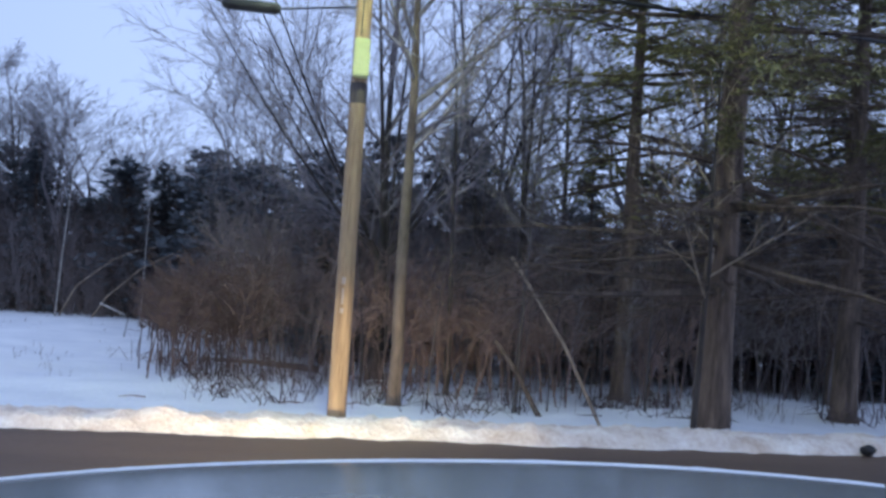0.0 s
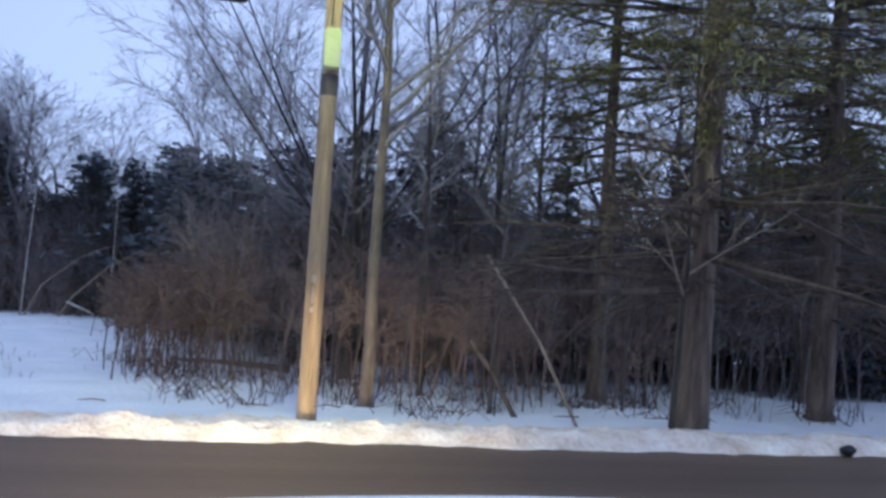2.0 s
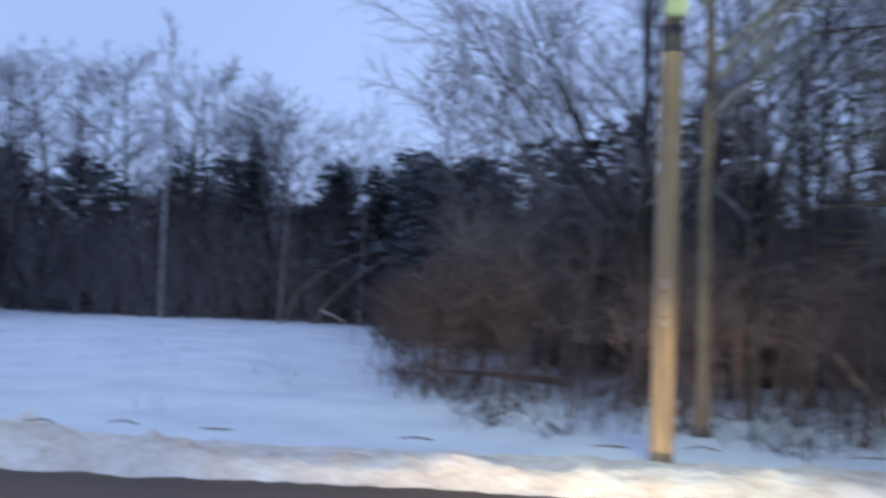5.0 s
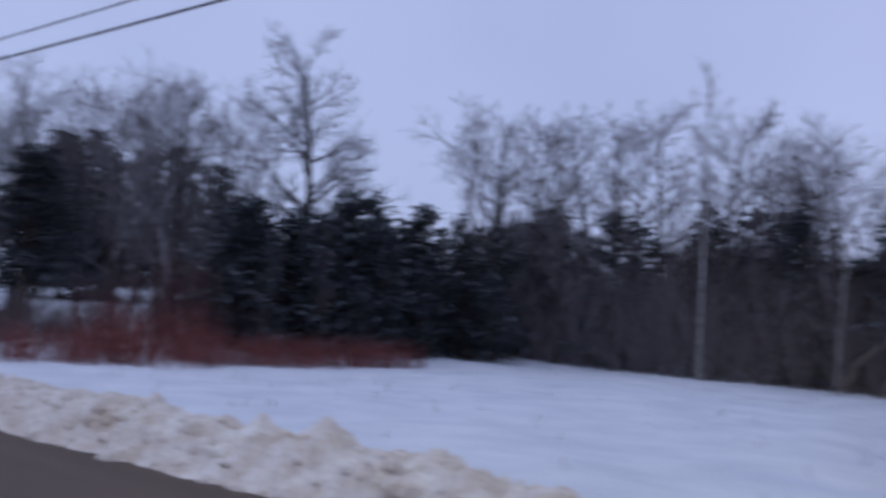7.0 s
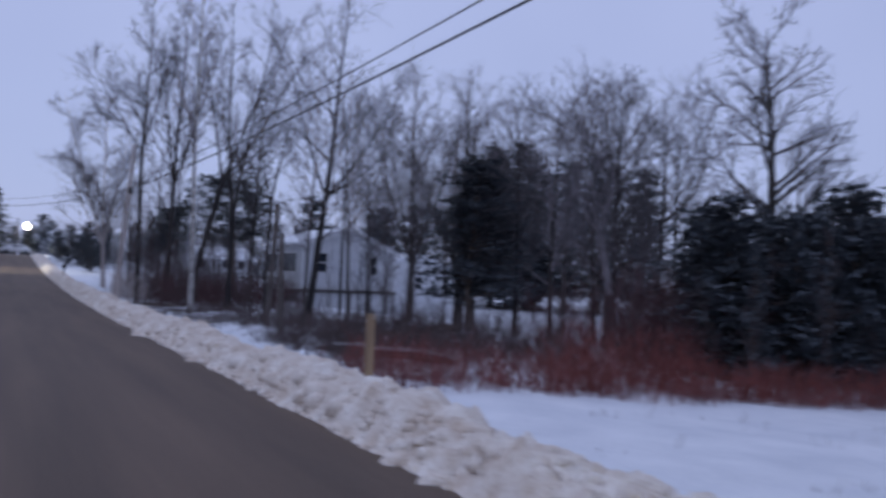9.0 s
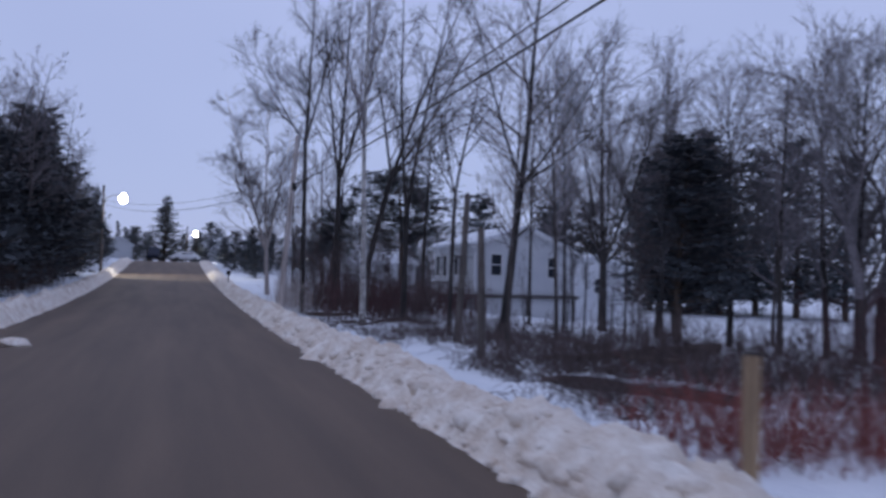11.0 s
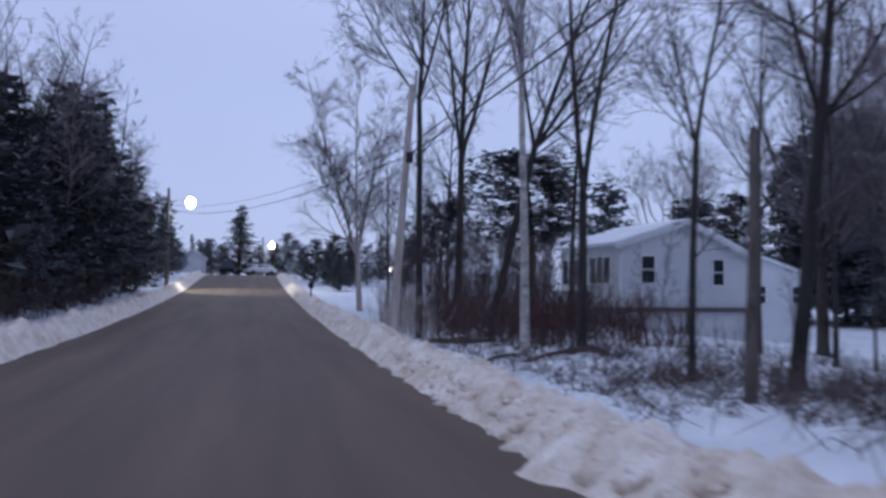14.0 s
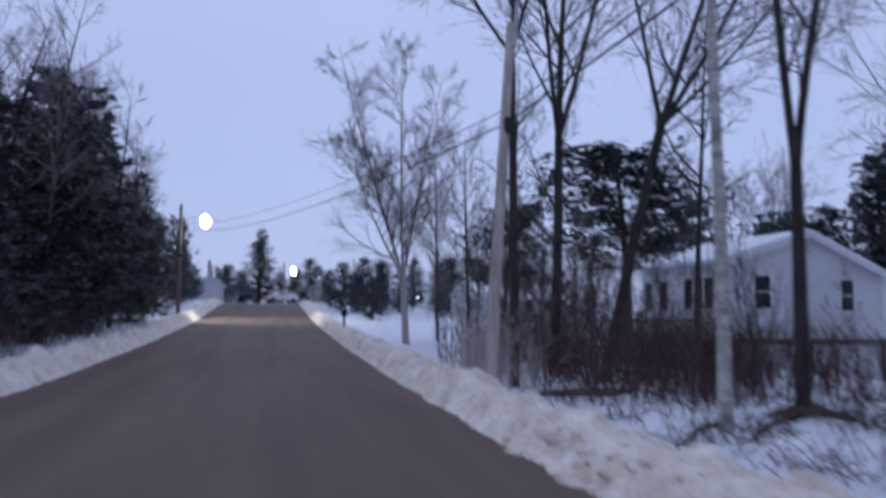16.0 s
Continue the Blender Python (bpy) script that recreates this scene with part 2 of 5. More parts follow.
def bank(name, x_in, way, y0, y1, height, label, fine):
    """A ploughed ridge of snow; way: +1 away from the road to the right, -1 to the left."""
    us = [0, 0.08, 0.16, 0.24, 0.33, 0.42, 0.5, 0.6, 0.7, 0.82, 0.95, 1.1, 1.3, 1.55, 1.9, 2.3]
    ys = [y for y in steps([(-60, -12, 0.6), (-12, 44, fine), (44, 70, 2 * fine), (70, 130, 0.7)]) if y0 <= y <= y1]

    def place(u, y):
        edge = 0.10 * lumps(0, y, 0.5) + 0.09 * lumps(5, y, 2.2) + 0.05 * lumps(9, y, 6) + (0.42 * math.exp(-(((y - 34.3) / 0.45) ** 2)) if way > 0 else 0)
        x = x_in + way * (u - edge * max(0, 1 - u))
        h = height * (0.27 + 0.73 * sm(3.5, 9, y)) * (1 + 0.35 * lumps(1, y, 0.35) + 0.5 * lumps(2, y, 1.1))
        slim = u / (0.5 + 0.5 * sm(3.5, 9, y))
        rise = sm(0.0, 0.62, slim) * (1 - sm(0.75, 2.2, slim))
        chunk = 0.2 * max(0, noise.noise(Vector((u * 2.2, y * 1.9, 0.5)))) + 0.19 * abs(noise.noise(Vector((u * 4.5, y * 4.2, 1.5)))) + 0.075 * noise.noise(Vector((u * 11, y * 10, 4.5)))
        chunk = chunk * (0.55 + 0.75 * sm(3, 8, y)) + 0.04 * noise.noise(Vector((u * 7, y * 7, 8.5)))
        z = road_z(y) - 0.03 + h * rise + chunk * sm(0.02, 0.25, u) * (1 - sm(1.2, 2.2, u)) * (height / 0.4)
        g = land(x_in + way * max(u, 0.7), y)
        if u > 1.0:
            w = sm(1.0, 2.3, u)
            z = z * (1 - w) + (g - 0.06) * w
        return (x, y, z)

    n = len(us)
    pts = [place(u, y) for y in ys for u in us]
    faces = [(j * n + i, j * n + i + 1, (j + 1) * n + i + 1, (j + 1) * n + i)[:: way] for j in range(len(ys) - 1) for i in range(n - 1)]
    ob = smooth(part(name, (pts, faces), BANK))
    return tagged(ob, label, "snow bank", kind="stuff")


bank("snow_bank", 0.0, 1, -60, 130, 0.36, "ploughed lumpy snow bank along the road edge, sandy and tinted for headlight glow", 0.065)
bank("snow_bank", -8.0, -1, -60, -6.2, 0.42, "ploughed snow bank beside the driveway", 0.2)
bank("snow_bank", -8.0, -1, 7.2, 130, 0.42, "ploughed snow bank beside the woods across the road", 0.2)


def clods(n, seed):
    """Loose lumps of ploughed snow on the road side and crest of the bank, one mesh."""
    r = random.Random(seed)
    bm = bmesh.new()
    bmesh.ops.create_icosphere(bm, subdivisions=1, radius=1.0)
    shape = [v.co.copy() for v in bm.verts]
    tris = [tuple(v.index for v in f.verts) for f in bm.faces]
    bm.free()
    pts, faces = [], []
    for _ in range(n):
        y = r.uniform(6.5, 46)
        u = r.uniform(0.05, 0.95)
        s = r.uniform(0.03, 0.115) * (1.0 + 1.2 * (r.random() < 0.14)) * (0.6 + 0.4 * sm(3, 8, y))
        h = 0.36 * (0.27 + 0.73 * sm(3.5, 9, y)) * (1 + 0.35 * lumps(1, y, 0.35) + 0.35 * lumps(2, y, 1.1)) * sm(0.0, 0.62, u) * (1 - sm(0.75, 2.2, u))
        turn = Matrix.Rotation(r.uniform(0, 6.3), 3, "Z") @ Matrix.Rotation(r.uniform(0, 6.3), 3, "X")
        k = Vector((r.uniform(0.8, 1.5), r.uniform(0.8, 1.2), r.uniform(0.6, 0.9)))
        base = len(pts)
        for c in shape:
            q = turn @ (c * (1 + 0.35 * noise.noise(c * 1.7 + Vector((y, u, 0)))))
            pts.append((u + q.x * k.x * s, y + q.y * k.y * s, h + 0.05 * (h > 0.1) - 0.35 * s + q.z * k.z * s))
        faces += [tuple(base + i for i in t) for t in tris]
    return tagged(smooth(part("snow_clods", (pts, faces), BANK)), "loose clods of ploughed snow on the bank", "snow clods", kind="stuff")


clods(1150, 93)


# ---- trees ----
def bend(rng, d, amount):
    v = d + Vector((rng.uniform(-1, 1), rng.uniform(-1, 1), rng.uniform(-1, 1))) * amount
    return v.normalized()


def limb(tubes, rng, start, way, length, r0, r1, segs, sides, lift, wobble, flare=False):
    """A wandering tapered limb; returns its points with their directions and radii."""
    pts, radii, ways = [Vector(start)], [r0], [way]
    for k in range(segs):
        way = bend(rng, way, wobble)
        way = (way + Vector((0, 0, lift))).normalized()
        pts.append(pts[-1] + way * length / segs)
        radii.append(r0 + (r1 - r0) * (k + 1) / segs)
        ways.append(way)
    if flare:
        a = pts[0].lerp(pts[1], 0.25 / max(0.3, length / segs))
        tubes.add([pts[0], a] + pts[1:], [r0 * 1.5, r0 * 1.06] + radii[1:], sides)
    else:
        tubes.add(pts, radii, sides)
    return pts, ways, radii


def offshoot(rng, way, angle):
    a = way.cross(Vector((rng.uniform(-1, 1), rng.uniform(-1, 1), rng.uniform(-1, 1))))
    if a.length < 0.05:
        a = way.cross(Vector((1, 0, 0)))
    a.normalize()
    return (way * math.cos(angle) + a * math.sin(angle)).normalized()


def along(pts, ways, radii, f):
    k = min(int(f * (len(pts) - 1)), len(pts) - 2)
    w = f * (len(pts) - 1) - k
    return pts[k].lerp(pts[k + 1], w), ways[k], radii[k] * (1 - w) + radii[k + 1] * w


def bare_tree(seed, height, r, first=0.3, limbs=14, sub=7, twigs=5, fine=2, spread=0.9, reach=0.42, stems=1, lean=0.0, thin=0.006, lift=0.05, wobble=0.03, low=0.14):
    """Trunk and crown of a leafless tree, as two sets of points and faces."""
    rng = random.Random(seed)
    trunk, crown = Tubes(), Tubes()
    for stem in range(stems):
        way = Vector((lean, 0, 1)).normalized() if stems == 1 else offshoot(rng, Vector((0, 0, 1)), rng.uniform(0.08, 0.3))
        hs = height * (1 if stem == 0 else rng.uniform(0.75, 1.0))
        start = Vector((0, 0, -0.15))
        if stem == 0:
            pts, ways, radii = first_stem = limb(trunk, rng, start, way, hs, r, r * 0.08, 12, 8, 0.03, wobble, True)
        else:
            start = along(*first_stem, low * rng.uniform(0.8, 1.3))[0]
            pts, ways, radii = limb(trunk, rng, start, way, hs * (1 - low), r * 0.8, r * 0.08, 12, 8, 0.03, wobble)
        for k in range(max(3, limbs // (1 if stems == 1 else 2))):
            f = first + (0.97 - first) * (k + rng.random()) / max(3, limbs // (1 if stems == 1 else 2))
            p, w, rr = along(pts, ways, radii, f)
            length = height * reach * (1.05 - f * 0.62) * rng.uniform(0.65, 1.1)
            lw = offshoot(rng, Vector((w.x, w.y, w.z)), spread * rng.uniform(0.7, 1.2))
            if lw.z < -0.1:
                lw.z *= -0.5
            r1 = min(rr * 0.62, 0.03 + 0.03 * length)
            lp, lws, lr = limb(crown, rng, p, lw, length, r1, thin * 1.8, 6, 5, lift, 0.13)
            for j in range(sub):
                g = 0.2 + 0.78 * (j + rng.random()) / sub
                bp, bw, br = along(lp, lws, lr, g)
                bl = length * rng.uniform(0.3, 0.5) * (1.15 - g * 0.6)
                sp, sw, sr = limb(crown, rng, bp, offshoot(rng, bw, rng.uniform(0.5, 1.0)), bl, max(br * 0.6, thin * 1.6), thin, 2, 3, lift, 0.16)
                for i in range(twigs):
                    h = 0.2 + 0.8 * (i + rng.random()) / twigs
                    tp, tw, tr = along(sp, sw, sr, min(h, 0.98))
                    tl = bl * rng.uniform(0.3, 0.6)
                    qp, qw, qr = limb(crown, rng, tp, offshoot(rng, tw, rng.uniform(0.4, 0.9)), tl, max(tr * 0.7, thin), thin * 0.7, 1, 3, lift, 0.15)
                    for q in range(fine):
                        a, b, c = along(qp, qw, qr, rng.uniform(0.3, 0.95))
                        limb(crown, rng, a, offshoot(rng, b, rng.uniform(0.4, 0.8)), tl * 0.55, thin * 0.8, thin * 0.55, 1, 3, lift, 0.1)
    return trunk.data(), crown.data()


def spray(v, f, rng, p, d, length, width, droop=0.15, blades=(-1, 1)):
    """A flat tuft of needles: narrow blades along d."""
    side = d.cross(Vector((0, 0, 1)))
    if side.length < 0.1:
        side = Vector((1, 0, 0))
    side.normalize()
    for k in blades:
        w = (d + side * k * 0.75 + Vector((0, 0, rng.uniform(-0.25, 0.3)))).normalized()
        s = w.cross(Vector((rng.uniform(-0.6, 0.6), rng.uniform(-0.6, 0.6), 1))).normalized() * width * 0.5
        l = length * rng.uniform(0.7, 1.15) * (1.0 if k == 0 else 0.8)
        tip = p + w * l - Vector((0, 0, droop * l))
        mid = p + w * l * 0.55
        n = len(v)
        v.extend([tuple(p), tuple(mid + s), tuple(tip), tuple(mid - s)])
        f.append((n, n + 1, n + 2, n + 3))


def conifer(seed, height, r, first=0.05, whorls=26, per=7, reach=0.25, tufts=9, size=0.34, slope=0.1, power=0.8, gap=0.0, ragged=0.3, blades=(-1, 1), twigs=0, bare_to=0.0, outer=0.12, lush=0.0, puff=0.6):
    """Trunk, boughs and needles of a conifer, as sets of points and faces."""
    rng = random.Random(seed)
    trunk, boughs = Tubes(), Tubes()
    nv, nf = [], []
    pts, ways, radii = limb(trunk, rng, (0, 0, -0.15), Vector((0, 0, 1)), height, r, r * 0.06, 10, 8, 0.05, 0.02, True)
    for k in range(whorls):
        f = first + (0.985 - first) * (k + rng.random() * 0.8) / whorls
        p, w, rr = along(pts, ways, radii, f)
        turn = rng.random() * 6.28
        for j in range(per):
            if rng.random() < gap:
                continue
            a = turn + 6.283 * j / per + rng.uniform(-0.3, 0.3)
            length = height * reach * max(0.06, (1 - (f - first) / (1 - first))) ** power * rng.uniform(1 - ragged, 1.1)
            way = Vector((math.cos(a), math.sin(a), slope + rng.uniform(-0.15, 0.2))).normalized()
            lp, lw, lr = limb(boughs, rng, p, way, length, max(0.012, min(rr * 0.4, 0.014 * length + 0.01)), 0.006, 3 if twigs else 2, 4 if twigs else 3, -0.02 + 0.05 * slope, 0.09)
            for i in range(twigs):
                q, d, _ = along(lp, lw, lr, rng.uniform(0.15, 0.98))
                d = offshoot(rng, d, rng.uniform(0.4, 1.0))
                tp, tw, tr = limb(boughs, rng, q, Vector((d.x, d.y, d.z * 0.5)).normalized(), length * rng.uniform(0.15, 0.4), 0.008, 0.004, 2, 3, -0.05, 0.2)
                q, d, _ = along(tp, tw, tr, 0.5)
                limb(boughs, rng, q, offshoot(rng, d, 0.6), length * 0.12, 0.005, 0.003, 1, 3, -0.05, 0.2)
            if bare_to and f < 0.27:
                continue
            if f < bare_to and rng.random() < (0.08 if math.cos(a - lush) > 0.0 else 0.7):
                continue
            n = max(3, int(tufts * (0.35 + length / (height * reach)) * (1.7 if bare_to and f < bare_to else 1.0)))
            for i in range(n):
                g = outer + (1 - outer) * (i + rng.random()) / n
                q, d, _ = along(lp, lw, lr, min(g, 0.99))
                q = q + Vector((rng.gauss(0, 1), rng.gauss(0, 1), rng.gauss(0, puff))) * 0.09 * length
                s = size * rng.uniform(0.7, 1.3)
                spray(nv, nf, rng, q, offshoot(rng, d, rng.uniform(0.0, 0.9)), s, s * (0.38 if len(blades) < 3 else 0.15), 0.15, blades)
    q = pts[-1]
    for i in range(5):
        spray(nv, nf, rng, q - Vector((0, 0, 0.2 * i)), Vector((rng.uniform(-0.3, 0.3), rng.uniform(-0.3, 0.3), 1)), size, size * 0.3)
    return trunk.data(), boughs.data(), (nv, nf)


def fit_height(sets, height):
    """Scales sets of points so that the tree is just that high."""
    top = max(p[2] for v, f in sets for p in v)
    k = height / top
    return [([(x * k, y * k, z * k) for x, y, z in v], f) for v, f in sets]


def vase_tree(seed, height, r, split=0.25, depth=6, open_=0.5, twigs=4, thin=0.007, lift=0.06, many=2.5):
    """A leafless tree whose trunk divides again and again into an open, rounded crown."""
    rng = random.Random(seed)
    trunk, crown = Tubes(), Tubes()

    def grow(p, way, length, radius, level):
        last = level == depth
        pts, ways, radii = limb(crown, rng, p, way, length, radius, max(thin, radius * 0.68), 3 if level < 4 else 2, 6 if level < 3 else 4 if level < 5 else 3, lift, 0.11)
        if level >= depth - 2:
            for _ in range(twigs):
                a, b, c = along(pts, ways, radii, rng.uniform(0.2, 0.99))
                tl = length * rng.uniform(0.5, 0.9)
                tp, tw, tr = limb(crown, rng, a, offshoot(rng, b, rng.uniform(0.3, 0.9)), tl, thin, thin * 0.6, 1, 3, lift, 0.14)
                a, b, c = along(tp, tw, tr, rng.uniform(0.3, 0.8))
                limb(crown, rng, a, offshoot(rng, b, rng.uniform(0.4, 0.8)), tl * 0.6, thin * 0.8, thin * 0.5, 1, 3, lift, 0.1)
        if last:
            return
        n = 2 + (rng.random() < many - 2)
        if level == 1:
            n = 4
        for k in range(n):
            a, b, c = along(pts, ways, radii, 0.999 if k < 2 else rng.uniform(0.45, 0.95))
            grow(a, offshoot(rng, b, open_ * rng.uniform(0.5, 1.15)), length * rng.uniform(0.68, 0.9), c * rng.uniform(0.6, 0.8), level + 1)

    base = height * split
    pts, ways, radii = limb(trunk, rng, (0, 0, -0.15), Vector((0, 0, 1)), base, r, r * 0.8, 4, 9, 0.05, 0.04, True)
    grow(pts[-1] - ways[-1] * 0.05, ways[-1], height * 0.17, r * 0.8, 1)
    return fit_height([trunk.data(), crown.data()], height)


def stemmed(seed, height, r, fork, stems, lean=(0, 0), limbs=9, reach=0.2, sub=6, twigs=4, fine=1, thin=0.007, low=0.3, spread=0.75):
    """A leafless tree: a trunk up to the fork, a share of the height, then upright stems (dx, dy, length, thickness), each with rising limbs and fine twigs."""
    rng = random.Random(seed)
    trunk, crown = Tubes(), Tubes()
    up = Vector((lean[0], lean[1], 1)).normalized()
    base = limb(trunk, rng, (0, 0, -0.15), up, height * fork, r, r * 0.72, 7, 9, 0.0, 0.018, True)
    runs = [(base, 3, low / fork)] if low < fork else []
    for dx, dy, share, thick in stems:
        way = (up + Vector((dx, dy, 0))).normalized()
        run = limb(trunk, rng, base[0][-1] - up * 0.06, way, height * (1 - fork) * share, r * 0.7 * thick, thin * 1.6, 10, 7, 0.035, 0.035)
        runs.append((run, limbs, 0.08))
    for run, count, first in runs:
        for k in range(count):
            f = first + (0.98 - first) * (k + rng.random()) / count
            p, w, rr = along(*run, f)
            length = height * reach * (1.15 - f * 0.7) * rng.uniform(0.55, 1.15)
            lp = limb(crown, rng, p, offshoot(rng, w, spread * rng.uniform(0.6, 1.2)), length, min(rr * 0.6, 0.012 + 0.014 * length), thin * 1.3, 5, 5, 0.06, 0.13)
            for j in range(sub):
                q, d, qr = along(*lp, 0.2 + 0.79 * (j + rng.random()) / sub)
                bl = length * rng.uniform(0.28, 0.55)
                sp = limb(crown, rng, q, offshoot(rng, d, rng.uniform(0.4, 0.9)), bl, max(qr * 0.6, thin * 1.2), thin * 0.8, 2, 3, 0.06, 0.16)
                for i in range(twigs):
                    a, b, c = along(*sp, rng.uniform(0.2, 0.98))
                    tl = bl * rng.uniform(0.35, 0.7)
                    tp = limb(crown, rng, a, offshoot(rng, b, rng.uniform(0.35, 0.9)), tl, thin * 0.9, thin * 0.5, 1, 3, 0.06, 0.15)
                    for _ in range(fine):
                        a, b, c = along(*tp, rng.uniform(0.3, 0.9))
                        limb(crown, rng, a, offshoot(rng, b, rng.uniform(0.4, 0.8)), tl * 0.6, thin * 0.7, thin * 0.4, 1, 3, 0.06, 0.1)
    return fit_height([trunk.data(), crown.data()], height)


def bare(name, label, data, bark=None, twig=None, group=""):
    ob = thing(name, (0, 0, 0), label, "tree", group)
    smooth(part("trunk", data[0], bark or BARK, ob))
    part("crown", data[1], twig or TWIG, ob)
    ob["high"] = max(p[2] for d in data for p in d[0])
    return ob


def ever(name, label, data, bark=None, needle=None, group=""):
    """An evergreen; its crown holds boughs and needles, in two materials."""
    ob = thing(name, (0, 0, 0), label, "tree", group)
    smooth(part("trunk", data[0], bark or DARKBARK, ob))
    v = data[1][0] + data[2][0]
    off = len(data[1][0])
    f = data[1][1] + [tuple(i + off for i in q) for q in data[2][1]]
    crown = part("crown", (v, f), bark or DARKBARK, ob)
    crown.data.materials.append(needle or NEEDLE)
    nb = len(data[1][1])
    crown.data.polygons.foreach_set("material_index", [0] * nb + [1] * len(data[2][1]))
    ob["high"] = max(p[2] for d in data for p in d[0])
    return ob


USED = set()


def stand(ob, x, y, top, turn=0.0, wide=1.0, sink=0.0):
    """Puts a tree on the ground, scaled so that its tip is at that height; the first use moves the tree itself, later ones copy it."""
    z = ground_z(x, y) - sink
    size = (top - z) / ob["high"]
    m = pose(x, y, z, 0, 0, turn)
    if ob.name in USED:
        ob = copy_thing(ob, m)
    else:
        USED.add(ob.name)
        ob.matrix_basis = m
    ob.scale = (size * wide, size * wide, size)
    return ob


WOOD = "trees of the woods"
# kinds of leafless trees
round_tree = bare("bare_tree", "leafless broad tree with a rounded crown of fine twigs", vase_tree(11, 13, 0.17, 0.16, 6, 0.6, 3, 0.0055, 0.05, 2.5), group=WOOD)
vase = bare("bare_tree", "leafless tree with many upswept limbs", bare_tree(18, 14, 0.14, 0.24, 24, 8, 7, 1, 0.75, 0.34, thin=0.0055, lift=0.04), group=WOOD)
tall_tree = bare("bare_tree", "tall slim leafless tree with short upswept branches", bare_tree(12, 15, 0.15, 0.32, 24, 6, 5, 1, 1.0, 0.31, lift=0.06, wobble=0.045), group=WOOD)
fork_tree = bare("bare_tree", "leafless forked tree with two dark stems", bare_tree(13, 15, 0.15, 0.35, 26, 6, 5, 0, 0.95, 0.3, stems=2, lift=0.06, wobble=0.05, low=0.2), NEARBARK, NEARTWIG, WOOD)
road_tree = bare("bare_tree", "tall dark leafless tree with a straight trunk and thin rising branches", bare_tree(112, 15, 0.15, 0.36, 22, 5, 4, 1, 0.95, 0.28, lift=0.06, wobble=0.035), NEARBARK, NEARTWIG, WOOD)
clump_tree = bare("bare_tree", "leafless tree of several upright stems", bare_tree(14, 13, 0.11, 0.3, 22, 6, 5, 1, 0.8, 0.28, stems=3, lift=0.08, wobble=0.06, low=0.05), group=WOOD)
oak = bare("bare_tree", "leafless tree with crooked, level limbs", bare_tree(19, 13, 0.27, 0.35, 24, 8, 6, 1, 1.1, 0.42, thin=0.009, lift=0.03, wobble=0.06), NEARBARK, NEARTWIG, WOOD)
sapling = bare("sapling", "thin leafless sapling in the undergrowth", bare_tree(15, 5, 0.024, 0.2, 16, 5, 2, 0, 0.6, 0.24, thin=0.005, wobble=0.06), BARK, BRUSH, "saplings of the woods")
birch = bare("birch_tree", "slim white-barked birch without leaves", bare_tree(16, 12, 0.10, 0.4, 22, 6, 4, 1, 0.7, 0.2, lift=0.08), PALEBARK, TWIG, WOOD)
fan_tree = bare("bare_tree", "big leafless tree with a broad fan of upswept limbs", bare_tree(118, 20, 0.25, 0.16, 36, 8, 6, 1, 0.62, 0.5, thin=0.008, lift=0.06, wobble=0.03), NEARBARK, TWIG, WOOD)
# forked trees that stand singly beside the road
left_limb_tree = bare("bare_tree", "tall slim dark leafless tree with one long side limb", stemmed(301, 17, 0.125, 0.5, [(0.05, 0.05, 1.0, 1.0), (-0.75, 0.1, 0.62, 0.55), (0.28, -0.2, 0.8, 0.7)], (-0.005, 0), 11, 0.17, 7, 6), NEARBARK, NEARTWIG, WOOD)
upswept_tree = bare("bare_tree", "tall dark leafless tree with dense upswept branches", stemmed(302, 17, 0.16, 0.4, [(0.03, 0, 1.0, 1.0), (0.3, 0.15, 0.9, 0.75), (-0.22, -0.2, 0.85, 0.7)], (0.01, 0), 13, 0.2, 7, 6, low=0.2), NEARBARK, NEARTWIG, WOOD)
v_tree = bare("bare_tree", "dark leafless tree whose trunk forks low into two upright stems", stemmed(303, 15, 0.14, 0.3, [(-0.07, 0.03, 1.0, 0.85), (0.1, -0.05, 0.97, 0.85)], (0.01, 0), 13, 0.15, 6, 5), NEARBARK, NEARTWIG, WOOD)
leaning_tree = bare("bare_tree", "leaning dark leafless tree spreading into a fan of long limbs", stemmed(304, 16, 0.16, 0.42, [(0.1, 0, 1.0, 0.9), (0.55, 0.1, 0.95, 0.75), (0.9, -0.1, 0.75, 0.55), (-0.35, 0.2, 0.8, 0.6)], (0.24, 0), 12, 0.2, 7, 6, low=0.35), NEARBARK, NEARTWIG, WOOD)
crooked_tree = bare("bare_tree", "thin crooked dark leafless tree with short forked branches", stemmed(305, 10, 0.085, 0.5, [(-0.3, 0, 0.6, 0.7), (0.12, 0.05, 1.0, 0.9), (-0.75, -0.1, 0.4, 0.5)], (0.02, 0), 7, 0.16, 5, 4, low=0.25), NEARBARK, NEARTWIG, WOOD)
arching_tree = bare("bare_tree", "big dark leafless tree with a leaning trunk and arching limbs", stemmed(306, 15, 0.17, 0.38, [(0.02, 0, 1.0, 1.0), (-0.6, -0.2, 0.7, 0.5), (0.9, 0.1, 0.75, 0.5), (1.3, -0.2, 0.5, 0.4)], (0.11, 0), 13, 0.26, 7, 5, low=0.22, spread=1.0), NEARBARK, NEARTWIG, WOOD)
